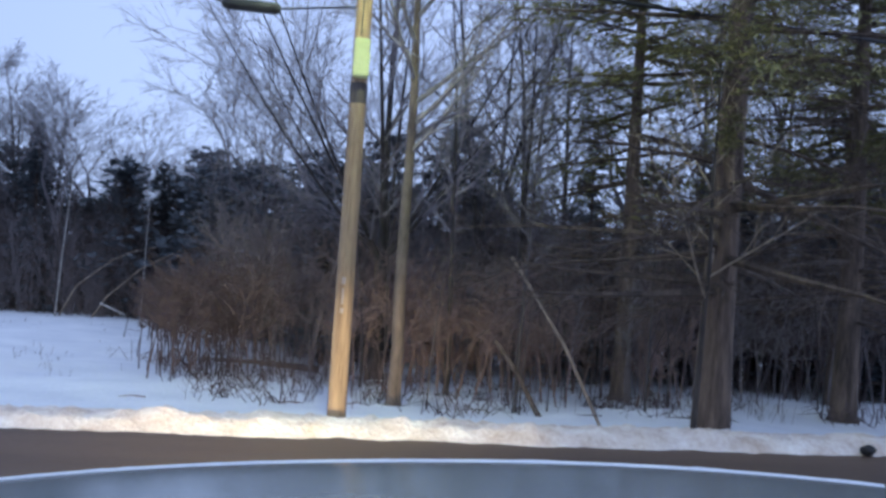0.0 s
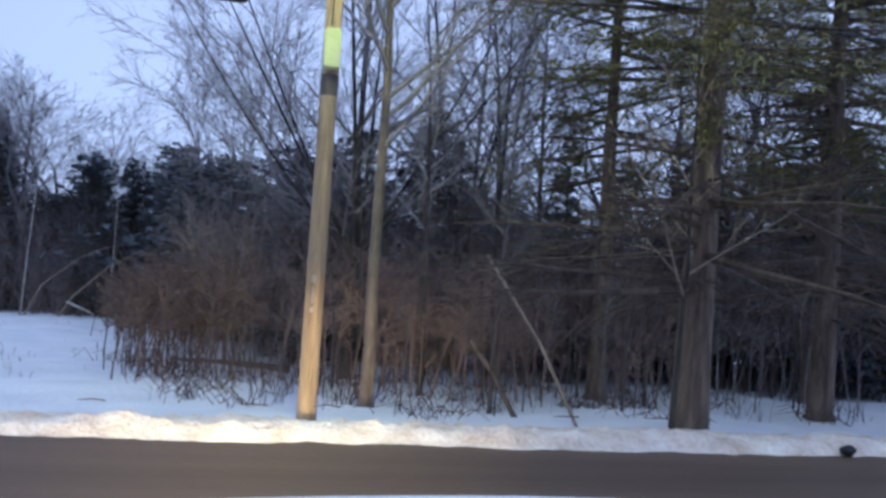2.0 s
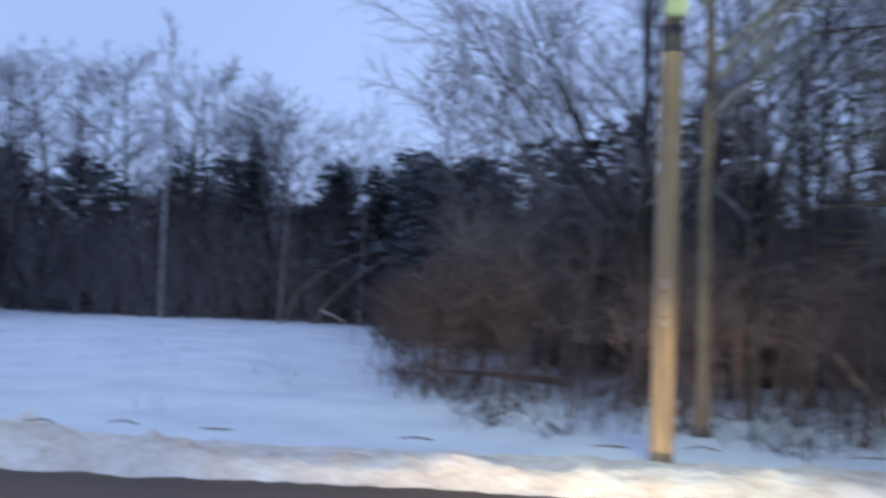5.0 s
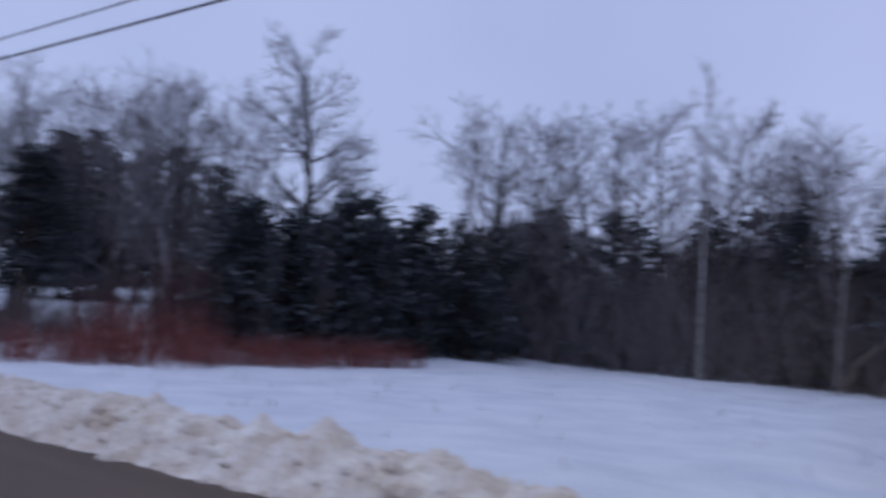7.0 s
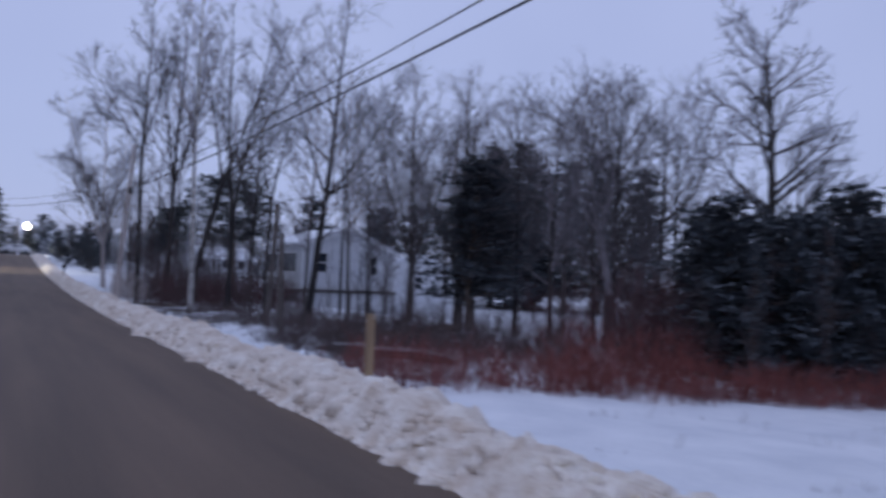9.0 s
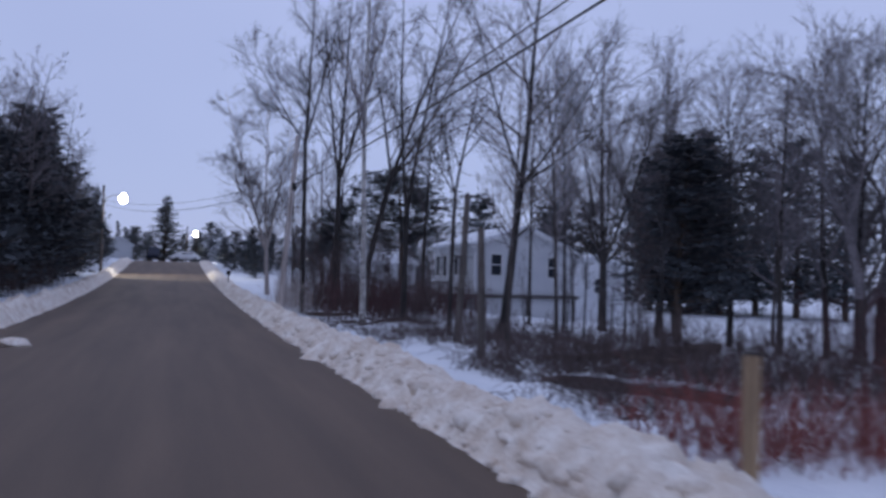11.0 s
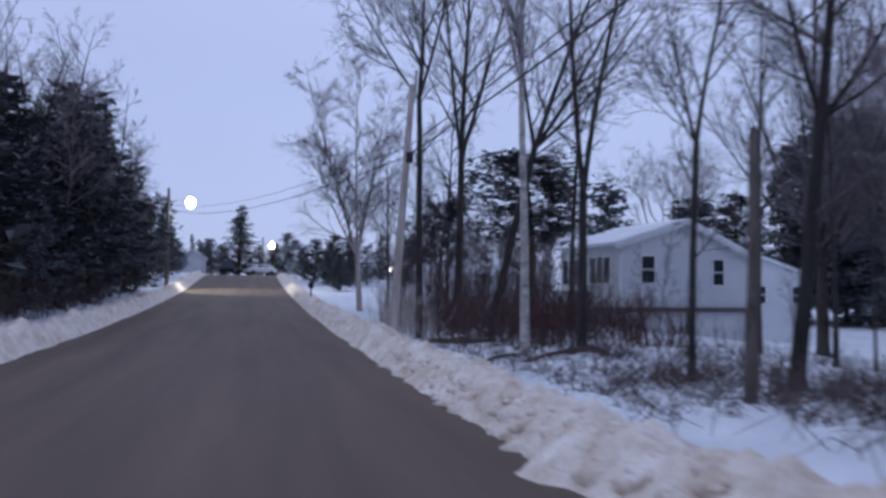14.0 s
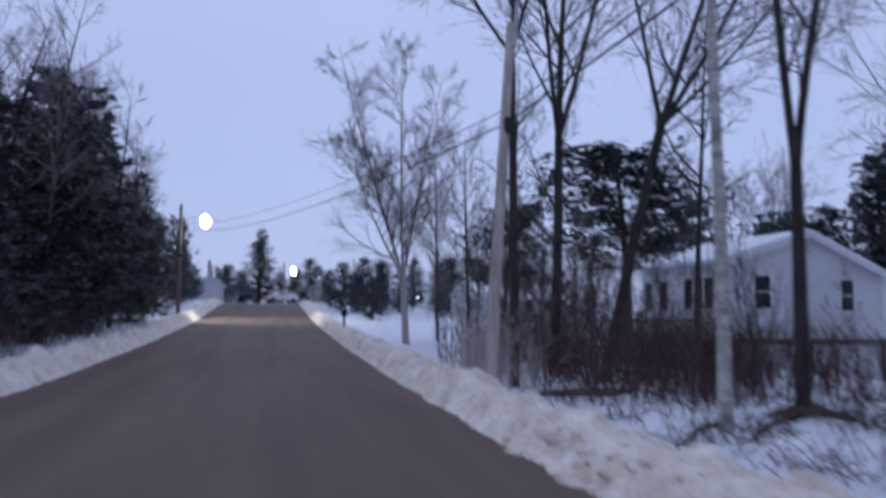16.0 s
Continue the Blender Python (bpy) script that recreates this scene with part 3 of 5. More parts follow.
grey_birch = bare("birch_tree", "tall leafless grey birch with a leaning trunk and fine-twigged stems", stemmed(307, 13, 0.16, 0.22, [(-0.24, 0.1, 1.0, 0.75), (0.02, -0.1, 0.95, 0.7), (0.24, 0.1, 0.9, 0.65), (-0.5, 0.0, 0.6, 0.5)], (-0.06, 0), 22, 0.2, 8, 8, 1, 0.006, spread=0.95), GREYPOLE, TWIG, WOOD)
dome_tree = bare("bare_tree", "big dark leafless tree with a broad dome of long rising limbs", stemmed(308, 12, 0.2, 0.24, [(0.05, 0, 1.0, 0.8), (-0.45, 0.3, 0.95, 0.5), (0.4, -0.35, 0.95, 0.5), (-0.2, -0.6, 0.9, 0.45), (0.25, 0.55, 0.9, 0.35), (-0.15, 0.8, 0.85, 0.3), (0.1, 1.05, 0.8, 0.28), (-1.0, -0.4, 0.8, 0.35), (0.9, 0.5, 0.8, 0.3)], (0, 0), 12, 0.25, 7, 6, 1, 0.005), BARK, TWIG, WOOD)
# kinds of evergreens
young_pine = ever("pine_tree", "dense dark young pine", conifer(21, 7, 0.12, 0.04, 110, 1, 0.34, 9, 0.52, 0.3, 0.55, 0.0, 0.6), group=WOOD)
bushy_pine = ever("pine_tree", "dense dark rounded evergreen", conifer(25, 6, 0.12, 0.02, 110, 1, 0.42, 9, 0.54, 0.45, 0.45, 0.0, 0.65), group=WOOD)
cedar = ever("cedar_tree", "dense dark narrow evergreen", conifer(22, 8, 0.12, 0.03, 130, 1, 0.2, 9, 0.42, 0.6, 0.7, 0.0, 0.5), group=WOOD)
big_pine = ever("pine_tree", "dark full-grown pine with a rounded ragged crown", conifer(23, 12, 0.2, 0.16, 190, 1, 0.27, 18, 0.48, 0.2, 0.5, 0.0, 0.55), group=WOOD)
rounded_pine = ever("pine_tree", "dark dense pine with a rounded crown above a short bare trunk", conifer(27, 10, 0.2, 0.17, 150, 1, 0.31, 26, 0.42, 0.15, 0.36, 0.0, 0.4), group=WOOD)
spruce = ever("spruce_tree", "dark pointed spruce with drooping boughs", conifer(24, 12, 0.18, 0.04, 160, 1, 0.24, 9, 0.55, -0.1, 0.95, 0.0, 0.4), group=WOOD)
roadside_pine = ever("pine_tree", "large old roadside pine with dead lower branches", conifer(61, 16, 0.27, 0.13, 140, 1, 0.27, 84, 0.2, -0.06, 0.3, 0.0, 0.65, (-1, 0, 1), 16, 0.42, lush=1.9), DARKBARK, LAMPLITNEEDLE)


white_pine = ever("pine_tree", "dark pine with a broad rounded crown on a bare trunk", conifer(26, 10, 0.2, 0.42, 96, 1, 0.36, 46, 0.36, 0.3, 0.3, 0.0, 0.6, outer=0.3, puff=1.5), group=WOOD)


def field(x, y):
    """Inside the open snow field."""
    return 0 < x < 31.5 and 1.2 + 0.2 * x < y < 22.3


def clear(x, y):
    return not field(x, y)


def well_clear(x, y):
    return not any(field(x + a, y + b) for a in (-1.6, 0, 1.6) for b in (-1.6, 0, 1.6))


def wood(kinds, n, x0, x1, y0, y1, lo, hi, seed, keep=well_clear, apart=1.2):
    """Scatters trees of those kinds over a stretch of ground; lo, hi: the heights of their tips."""
    r = random.Random(seed)
    placed = []
    for _ in range(n * 12):
        if len(placed) >= n:
            break
        x, y = r.uniform(x0, x1), r.uniform(y0, y1)
        if keep(x, y) and all((x - a) ** 2 + (y - b) ** 2 > apart**2 for a, b in placed):
            placed.append((x, y))
            stand(r.choice(kinds), x, y, ground_z(x, y) + r.uniform(lo, hi), r.uniform(0, 360), r.uniform(0.9, 1.15))


def belt(x, y):
    """Where the low evergreens close up behind the red shrubs."""
    return well_clear(x, y) and x > 0.93 * (y - 8.1) - 3.1


LOW = [young_pine, bushy_pine, bushy_pine, cedar, spruce]


def row(trees, seed):
    r = random.Random(seed)
    for x, y, top, kind, wide in trees:
        stand(kind, x, y, top, r.uniform(0, 360), wide)


# far side of the field: a belt of low evergreens, tall bare trees in and behind it
wood(LOW, 26, 32, 38, 4, 30, 4.0, 8.0, 31, lambda x, y: well_clear(x, y) and not 13.5 < y < 20.5)
wood(LOW, 14, 38, 48, -6, 36, 6.0, 8.5, 32, lambda x, y: not 7 < y < 22)
wood(LOW, 20, 37, 48, 8, 21, 4.4, 7.0, 33)
wood(LOW, 12, 44, 60, -20, 46, 8.0, 10.5, 132)
row([
    (30.4, 26.0, 11.5, vase, 1.3), (32.2, 25.1, 11.3, tall_tree, 1.3), (31.9, 23.5, 11.5, vase, 1.3), (35.4, 23.5, 11.8, tall_tree, 1.3), (34.1, 21.6, 11.8, vase, 1.3),
    (37.4, 21.6, 12.4, tall_tree, 1.3), (36.0, 19.7, 12.4, vase, 1.3), (35.1, 16.6, 11.5, tall_tree, 1.3), (38.3, 16.4, 12.1, vase, 1.3), (39.8, 15.1, 11.7, tall_tree, 1.3),
    (39.2, 13.2, 11.0, vase, 1.3), (36.7, 10.8, 10.3, round_tree, 1.2), (39.2, 7.9, 7.9, round_tree, 1.3), (43.4, 6.5, 8.0, round_tree, 1.3), (31.8, 26.9, 11.6, round_tree, 1.1),
    (36.5, 26.9, 12.4, vase, 1.2), (33.3, 11.2, 9.6, round_tree, 1.2), (38.1, 7.9, 7.5, round_tree, 1.3), (34.7, 13.6, 8.8, vase, 1.3)], 51)
stand(birch, 31.4, 16.2, 12.3, 40, 0.8)
stand(spruce, 33.4, 12.4, 7.0, 10)
# behind the red shrubs: low evergreens, with bare trees further back
wood(LOW, 28, 14, 30, 24.3, 34, 3.0, 6.0, 36, belt, 1.3)
wood(LOW, 22, 19, 33, 25.2, 32, 3.0, 7.4, 336, belt, 1.0)
wood(LOW, 8, 14, 20, 25, 29, 3.0, 4.8, 436, belt, 1.0)
wood(LOW, 24, 22, 42, 27, 48, 5.0, 8.0, 37, belt)
wood([bushy_pine, bushy_pine, young_pine], 18, 12.5, 23, 26.2, 32.5, 4.4, 5.8, 637, belt, 1.4)
row([
    (26.5, 35.2, 14.9, oak, 1.0), (24.3, 43.6, 13.1, round_tree, 1.2), (23.0, 47.0, 13.2, vase, 1.3), (28.8, 45.3, 13.2, vase, 1.3),
    (28.7, 50.5, 15.5, vase, 1.2), (31.9, 50.3, 16.1, round_tree, 1.1), (29.7, 44.3, 13.8, vase, 1.2),
    (33.6, 39.6, 12.0, vase, 1.1), (20.5, 53.0, 15.0, dome_tree, 0.95), (18.6, 55.5, 15.3, dome_tree, 1.0), (23.6, 51.5, 14.4, fan_tree, 1.1), (23.0, 57.0, 13.5, vase, 1.1), (26.5, 46.0, 14.4, fan_tree, 1.3), (23.6, 56.5, 14.5, vase, 1.2), (34.5, 62.0, 15.0, vase, 0.9)], 52)
# woods beside the field, near the start
wood(LOW, 12, 12, 30, -4, 5.5, 3.2, 5.6, 38)
row([(15.4, -2.4, 5.6, cedar, 1.4), (16.2, -1.2, 5.4, young_pine, 1.2), (15.2, -3.9, 5.8, young_pine, 1.1), (18.5, -0.4, 5.2, bushy_pine, 1.0), (20.5, 0.8, 5.2, young_pine, 1.1), (22.5, 1.8, 5.2, bushy_pine, 1.0)], 153)
wood(LOW, 12, 14, 38, -24, -3, 4.5, 7.5, 39)
wood([cedar, young_pine, spruce], 9, 11.5, 16, -16, -3, 4.5, 7.5, 139, clear, 1.8)
row([
    (15.7, -0.6, 9.0, round_tree, 1.1), (11.8, -4.6, 11.1, fork_tree, 1.0), (14.1, -5.0, 10.9, vase, 1.1),
    (11.9, -5.4, 10.9, tall_tree, 1.0), (13.5, -6.9, 11.0, vase, 1.0), (14.8, -9.4, 10.9, round_tree, 1.0), (11.1, -12.2, 10.3, vase, 1.0), (12.0, -14.5, 10.8, round_tree, 1.0),
    (20.7, 1.2, 8.8, round_tree, 1.1), (17.6, -12.8, 12.4, vase, 1.1), (15.0, -13.5, 11.3, tall_tree, 1.2), (8.9, -4.4, 9.0, tall_tree, 0.8), (6.2, -2.5, 8.5, tall_tree, 0.7), (3.9, -3.2, 6.5, tall_tree, 0.6)], 53)
headlit_tree = bare("bare_tree", "slim leafless tree behind the utility pole, bark browned as if headlit", bare_tree(12, 15, 0.15, 0.32, 24, 6, 5, 1, 1.0, 0.31, lift=0.06, wobble=0.045), HEADLITBARK, TWIG, WOOD)
stand(headlit_tree, 4.2, -1.3, 12.5, 170, 0.95)
stand(dome_tree, 9.4, -1.5, 11.2, 25, 0.98)
wood([cedar, young_pine, bushy_pine, spruce], 16, 9.5, 19, -23, -12.5, 5.0, 8.0, 539, clear, 1.3)
row([(23.5, 2.2, 5.2, bushy_pine, 1.1), (25.6, 2.9, 5.3, young_pine, 1.2), (27.6, 3.6, 5.2, bushy_pine, 1.1), (29.4, 4.1, 5.6, cedar, 1.4), (31.5, 4.6, 5.4, bushy_pine, 1.1), (33.0, 6.0, 5.6, young_pine, 1.2), (33.2, 8.4, 5.8, bushy_pine, 1.0)], 553)
wood([sapling], 40, 3.4, 16, -12, 2.0, 2.6, 5.0, 40, clear, 0.6)
wood([sapling], 44, 31.3, 35, 5, 27, 2.6, 6.5, 140, clear, 0.5)
wood([sapling], 26, 10, 30, 23.6, 27, 2.0, 5.0, 240, clear, 0.6)
wood([sapling], 22, 3.0, 13, 24, 60, 2.0, 4.0, 141, clear, 0.9)
# woods across the road
wood([big_pine, spruce, spruce, cedar], 24, -22, -12.5, 46, 94, 8.0, 12.5, 42, apart=1.8)
wood([vase, tall_tree, clump_tree], 16, -20, -12, 46, 92, 12.0, 16.5, 43)
row([(-12.6, 60.0, 9.5, big_pine, 1.3), (-13.2, 66.5, 11.0, big_pine, 1.3), (-12.4, 72.5, 12.0, big_pine, 1.3), (-16.0, 62.5, 11.0, big_pine, 1.3), (-12.2, 79.0, 13.0, young_pine, 1.1), (-12.6, 85.0, 12.5, big_pine, 1.2), (-11.6, 91.0, 10.5, young_pine, 1.2), (-11.4, 76.0, 13.0, vase, 0.8), (-11.3, 82.5, 14.5, clump_tree, 1.0), (-11.2, 88.0, 13.5, vase, 0.9), (-11.5, 69.5, 15.0, tall_tree, 1.0), (-11.2, 94.0, 12.5, vase, 0.8), (-13.5, 55.0, 10.5, bushy_pine, 1.1), (-17.5, 70.0, 14.0, big_pine, 1.3), (-17.0, 56.0, 10.5, big_pine, 1.3), (-11.8, 68.8, 7.0, bushy_pine, 1.0), (-11.6, 75.5, 7.0, bushy_pine, 1.0), (-11.8, 62.8, 6.5, bushy_pine, 1.0)], 154)
wood(LOW + [spruce], 12, -30, -12.5, 94, 150, 7.0, 10.0, 44)
# along the road on the house side
row([
    (3.8, 46.8, 16.5, birch, 0.9), (8.4, 84.0, 13.8, vase, 1.0), (9.5, 58.5, 13.5, road_tree, 0.9),
    (7.4, 71.2, 13.8, road_tree, 0.9), (11.6, 45.5, 9.6, road_tree, 0.9), (11.5, 48.7, 11.0, road_tree, 0.8),
    (8.1, 36.8, 4.6, road_tree, 0.9), (8.0, 37.7, 3.4, road_tree, 0.9), (11.5, 40.5, 5.6, road_tree, 0.8), (8.4, 36.1, 3.8, road_tree, 0.9), (13.9, 42.1, 6.4, road_tree, 0.8), (7.8, 34.7, 3.2, road_tree, 0.9), (10.8, 43.1, 6.0, road_tree, 0.8),
    (35.8, 100.2, 15.9, round_tree, 1.0), (29.1, 86.6, 13.6, round_tree, 1.0)], 54)
for kind, x, y, top, wide in ((left_limb_tree, 2.5, 53.8, 17.0, 1.0), (upswept_tree, 4.4, 56.6, 17.5, 1.0), (v_tree, 5.6, 47.5, 15.0, 1.0), (leaning_tree, 5.3, 55.4, 16.5, 1.0), (crooked_tree, 5.8, 42.2, 9.8, 1.0), (arching_tree, 7.1, 40.7, 15.0, 1.0), (grey_birch, 2.8, 71.8, 14.6, 1.0)):
    stand(kind, x, y, top, 0, wide)
for x, y, top, wide in ((45.6, 95.8, 15.5, 1.2), (47.2, 94.3, 18.0, 1.2), (49.5, 92.5, 18.4, 1.2), (51.2, 91.3, 16.0, 1.2), (55.0, 90.5, 16.5, 1.2), (58.0, 88.0, 17.5, 1.2), (61.5, 85.0, 15.5, 1.2), (49, 97, 17.5, 1.2), (33.6, 86, 9.4, 1.4)):
    stand(big_pine, x, y, top, 53 * x, wide, 1.5)
for x, y, top in ((48.2, 92.6, 10.0), (50.6, 90.6, 9.0)):
    stand(bushy_pine, x, y, top, 71 * x, 1.0, 0.8)
stand(white_pine, 9.9, 64.5, 8.5, 140, 1.6)
stand(white_pine, 6.4, 69.0, 6.4, 20, 1.35)
stand(rounded_pine, 19.2, 49.3, 8.8, 200, 1.2)
stand(vase, 4.9, 75.5, 11.5, 75, 0.9)
stand(bushy_pine, 29.5, 85.0, 8.6, 15, 1.2)
stand(bushy_pine, 21.0, 80.5, 8.8, 10)
stand(bushy_pine, 28.5, 82.0, 8.3, 60)
stand(bushy_pine, 4.4, 98.1, 4.4, 60, 1.2)
wood([sapling], 20, 2.6, 8.5, 52, 64, 3.0, 6.0, 45, clear, 0.6)
wood(LOW + [round_tree, vase], 20, 8, 40, 98, 150, 4.5, 9.0, 46)
wood(LOW + [spruce, round_tree], 14, -45, 45, 168, 215, 5.0, 9.0, 47, lambda x, y: not -9 < x < 2)
stand(spruce, -4.6, 154.0, 13.2, 0, 2.0)
stand(young_pine, -4.4, 155.5, 12.0, 0, 0.75)
row([(-11.6, 104, 9.5, young_pine, 1.0), (-12.6, 110, 9.0, bushy_pine, 0.9), (-11.2, 117, 8.5, young_pine, 1.0)], 157)
row([(8, 150, 7.5, bushy_pine, 1.1), (12, 153, 8.0, young_pine, 1.2), (4.5, 156, 7.0, bushy_pine, 1.0), (-9.5, 166, 8.5, young_pine, 1.2), (-14, 152, 9.5, spruce, 1.4), (-16.5, 160, 9.5, big_pine, 1.2)], 155)
wood([spruce, bushy_pine, young_pine], 14, -30, -13, 100, 146, 6.0, 10.5, 246, apart=2.0)
row([(3.4, 114, 6.4, bushy_pine, 1.1), (4.8, 118, 6.6, round_tree, 1.2), (5.4, 113, 6.8, bushy_pine, 1.1), (7.2, 115, 6.6, bushy_pine, 1.1), (8.6, 113, 6.0, young_pine, 1.2), (8, 119, 7.6, round_tree, 1.2), (14.5, 119, 7.4, bushy_pine, 1.0), (2.9, 121, 6.0, bushy_pine, 1.1), (4.2, 109, 5.2, bushy_pine, 1.1), (6.3, 108, 5.4, bushy_pine, 1.1)], 156)
wood([bushy_pine, round_tree, vase], 14, 7.5, 34, 106, 140, 4.0, 7.0, 247, apart=2.2)
row([(-12.8, 150, 7.5, bushy_pine, 1.1), (-9.2, 170, 9.0, bushy_pine, 1.2), (-11.0, 173, 8.8, young_pine, 1.2), (-7.4, 169, 8.0, bushy_pine, 1.1), (-1.6, 163, 7.6, bushy_pine, 1.1), (0.3, 158, 7.8, young_pine, 1.2)], 158)
stand(bushy_pine, -6.5, 156.0, 7.0, 50)
stand(bushy_pine, 0.8, 160.0, 8.0, 90)
# old pines at the roadside
stand(roadside_pine, 1.6, -5.34, 14.5, 0, 1.02)
pale_tree = bare("bare_tree", "young leafless tree in front of the old pine, twigs paled as if lit", bare_tree(29, 8, 0.045, 0.25, 18, 6, 4, 1, 0.9, 0.3, thin=0.004, wobble=0.09), BARK, PALEWOOD)
stand(pale_tree, 1.2, -4.9, 7.5, 40, 1.0)
stand(roadside_pine, 4.7, -9.5, 14.0, 140, 0.95)
stand(roadside_pine, 7.3, -6.3, 13.0, 220, 0.9)
stand(roadside_pine, 8.0, -11.6, 14.0, 300, 0.9)


# ---- undergrowth ----
def thicket(name, label, material, spots, seed, lo, hi, twigs, thick, cat="shrubs"):
    """Many thin stems with side twigs, one mesh."""
    r = random.Random(seed)
    t = Tubes()
    for x, y in spots:
        z = ground_z(x, y) - 0.1
        for _ in range(r.randint(2, 4)):
            way = offshoot(r, Vector((0, 0, 1)), r.uniform(0.05, 0.5))
            h = r.uniform(lo, hi)
            p, w, q = limb(t, r, (x + r.gauss(0, 0.15), y + r.gauss(0, 0.15), z), way, h, thick * r.uniform(0.7, 1.3), thick * 0.35, 3, 3, 0.05, 0.16)
            for _ in range(twigs):
                a, b, c = along(p, w, q, r.uniform(0.2, 0.95))
                limb(t, r, a, offshoot(r, b, r.uniform(0.4, 1.0)), h * r.uniform(0.2, 0.45), thick * 0.55, thick * 0.25, 1, 3, 0.05, 0.2)
    ob = part(name, t.data(), material)
    return tagged(ob, label, cat, kind="stuff")


def spots(n, x0, x1, y0, y1, seed, keep=clear):
    r = random.Random(seed)
    out = []
    while len(out) < n:
        x, y = r.uniform(x0, x1), r.uniform(y0, y1)
        if keep(x, y):
            out.append((x, y))
    return out


def hedge_edge(x, y):
    """Along the shrubby edge of the field."""
    return 22.3 < y < 24.6 - 0.05 * x


def under_house(x, y):
    return clear(x, y) and not (hedge_edge(x, y))


def tall_brush(name, label, material, places, seed, lo, hi):
    """Tall shrubs, one mesh: stems that are bare near the ground and carry a dense tangle of twigs above."""
    r = random.Random(seed)
    t = Tubes()
    for x, y in places:
        z = ground_z(x, y) - 0.1
        for _ in range(2):
            h = r.uniform(lo, hi)
            p, w, q = limb(t, r, (x + r.gauss(0, 0.3), y + r.gauss(0, 0.3), z), offshoot(r, Vector((0, 0, 1)), r.uniform(0.02, 0.3)), h, r.uniform(0.010, 0.022), 0.005, 4, 4, 0.04, 0.12)
            for _ in range(16):
                low = min(0.6, 1.0 / h)
                a, b, c = along(p, w, q, low + (0.99 - low) * r.random())
                l = h * r.uniform(0.16, 0.36)
                tp, tw, tr = limb(t, r, a, offshoot(r, b, r.uniform(0.5, 1.3)), l, 0.009, 0.005, 2, 3, 0.03, 0.25)
                for _ in range(3):
                    a2, b2, c2 = along(tp, tw, tr, r.uniform(0.2, 0.95))
                    limb(t, r, a2, offshoot(r, b2, r.uniform(0.4, 1.1)), l * r.uniform(0.3, 0.6), 0.006, 0.003, 1, 3, 0.02, 0.2)
    return tagged(part(name, t.data(), material), label, "shrubs", kind="stuff")


thicket("red_shrubs", "leafless red-stemmed shrubs along the edge of the field", REDTWIG, spots(600, 2.2, 20, 22.2, 24.5, 71, hedge_edge), 72, 0.35, 1.1, 4, 0.009)
thicket("red_shrubs", "taller hump of leafless red-brown shrubs behind the field", REDTWIG, spots(80, 8.0, 11.8, 23.6, 26.0, 571, clear), 572, 0.5, 1.7, 6, 0.011)
thicket("brush", "bare brown brush at the edge of the woods", BRUSH, spots(95, 3.0, 11, -11, 3.2, 73), 74, 0.3, 0.9, 3, 0.005)
tall_brush("brush", "dense grey wall of tall brush on bare stems beside the field", HAZEBRUSH, spots(400, 7.5, 27, -16, 4.0, 173, lambda x, y: y < 0.9 + 0.1 * x and (x > 11 or (y > -0.6 and x > 8.6))), 174, 1.8, 4.9)
tall_brush("brush", "tall dark brush under the trees beyond the field", BRUSH, spots(260, 33.5, 46, 5.5, 23, 373), 374, 2.5, 6.6)
tall_brush("brush", "dense grey brush behind the old pines", HAZEBRUSH, spots(150, 11.0, 16.5, -12, -0.4, 473), 474, 2.0, 4.6)
tall_brush("brush", "thin grey brush between the trunks of the old pines", HAZEBRUSH, spots(26, 5.2, 10.5, -14, -1.5, 273), 274, 1.2, 3.4)
tall_brush("brush", "low dark brush on bare stems along the edge of the field", BRUSH, spots(76, 6.4, 21, 0, 6, 973, lambda x, y: -2.2 < y - 1.2 - 0.2 * x < -0.1), 974, 1.1, 2.5)
tall_brush("brush", "tangle of brush behind the utility pole, tinted russet as if headlit", HEADLITBRUSH, spots(66, 5.0, 9.8, -7.5, -0.8, 773), 774, 0.7, 2.7)
tall_brush("brush", "dark tangled brush deep between the old pines", BRUSH, spots(130, 8.5, 15, -20, -9.5, 873), 874, 1.8, 4.2)
thicket("brush", "bare grey brush under the trees beside the field", TWIG, spots(520, 31.4, 35, 6, 27, 75), 76, 0.8, 5.2, 7, 0.014)
thicket("brush", "bare brush and saplings between the house and the road", BRUSH, spots(150, 2.4, 13, 24, 64, 77, under_house), 78, 0.3, 1.2, 4, 0.008)
thicket("brush", "tall dark tangled brush between the trees", BRUSH, spots(130, 2.8, 7.8, 50, 66, 377, under_house), 378, 1.2, 3.4, 7, 0.011)
thicket("brush", "dark brush beside the field and the house lawn", BRUSH, spots(40, 9, 20, 25, 36, 477, under_house), 478, 0.5, 1.5, 6, 0.01)
thicket("brush", "dark tangled brush and weeds sloping down from the road", BRUSH, spots(125, 3.4, 13, 25.5, 41, 577, under_house), 578, 0.3, 1.1, 6, 0.009)
thicket("brush", "dark heap of tangled brush at the foot of the bank", BRUSH, spots(150, 5.0, 11, 25.5, 33.0, 877, under_house), 878, 0.3, 1.5, 9, 0.011)
thicket("brush", "low dark brush behind the utility pole", BRUSH, spots(60, 4.0, 9.5, -1.5, 1.7, 677, clear), 678, 0.3, 1.0, 4, 0.007)
thicket("brush", "rounded pale grey bush of fine twigs beside the leaning pole", GREYPOLE, spots(40, 1.4, 2.8, 52.5, 56.0, 777), 778, 0.7, 1.8, 8, 0.009)
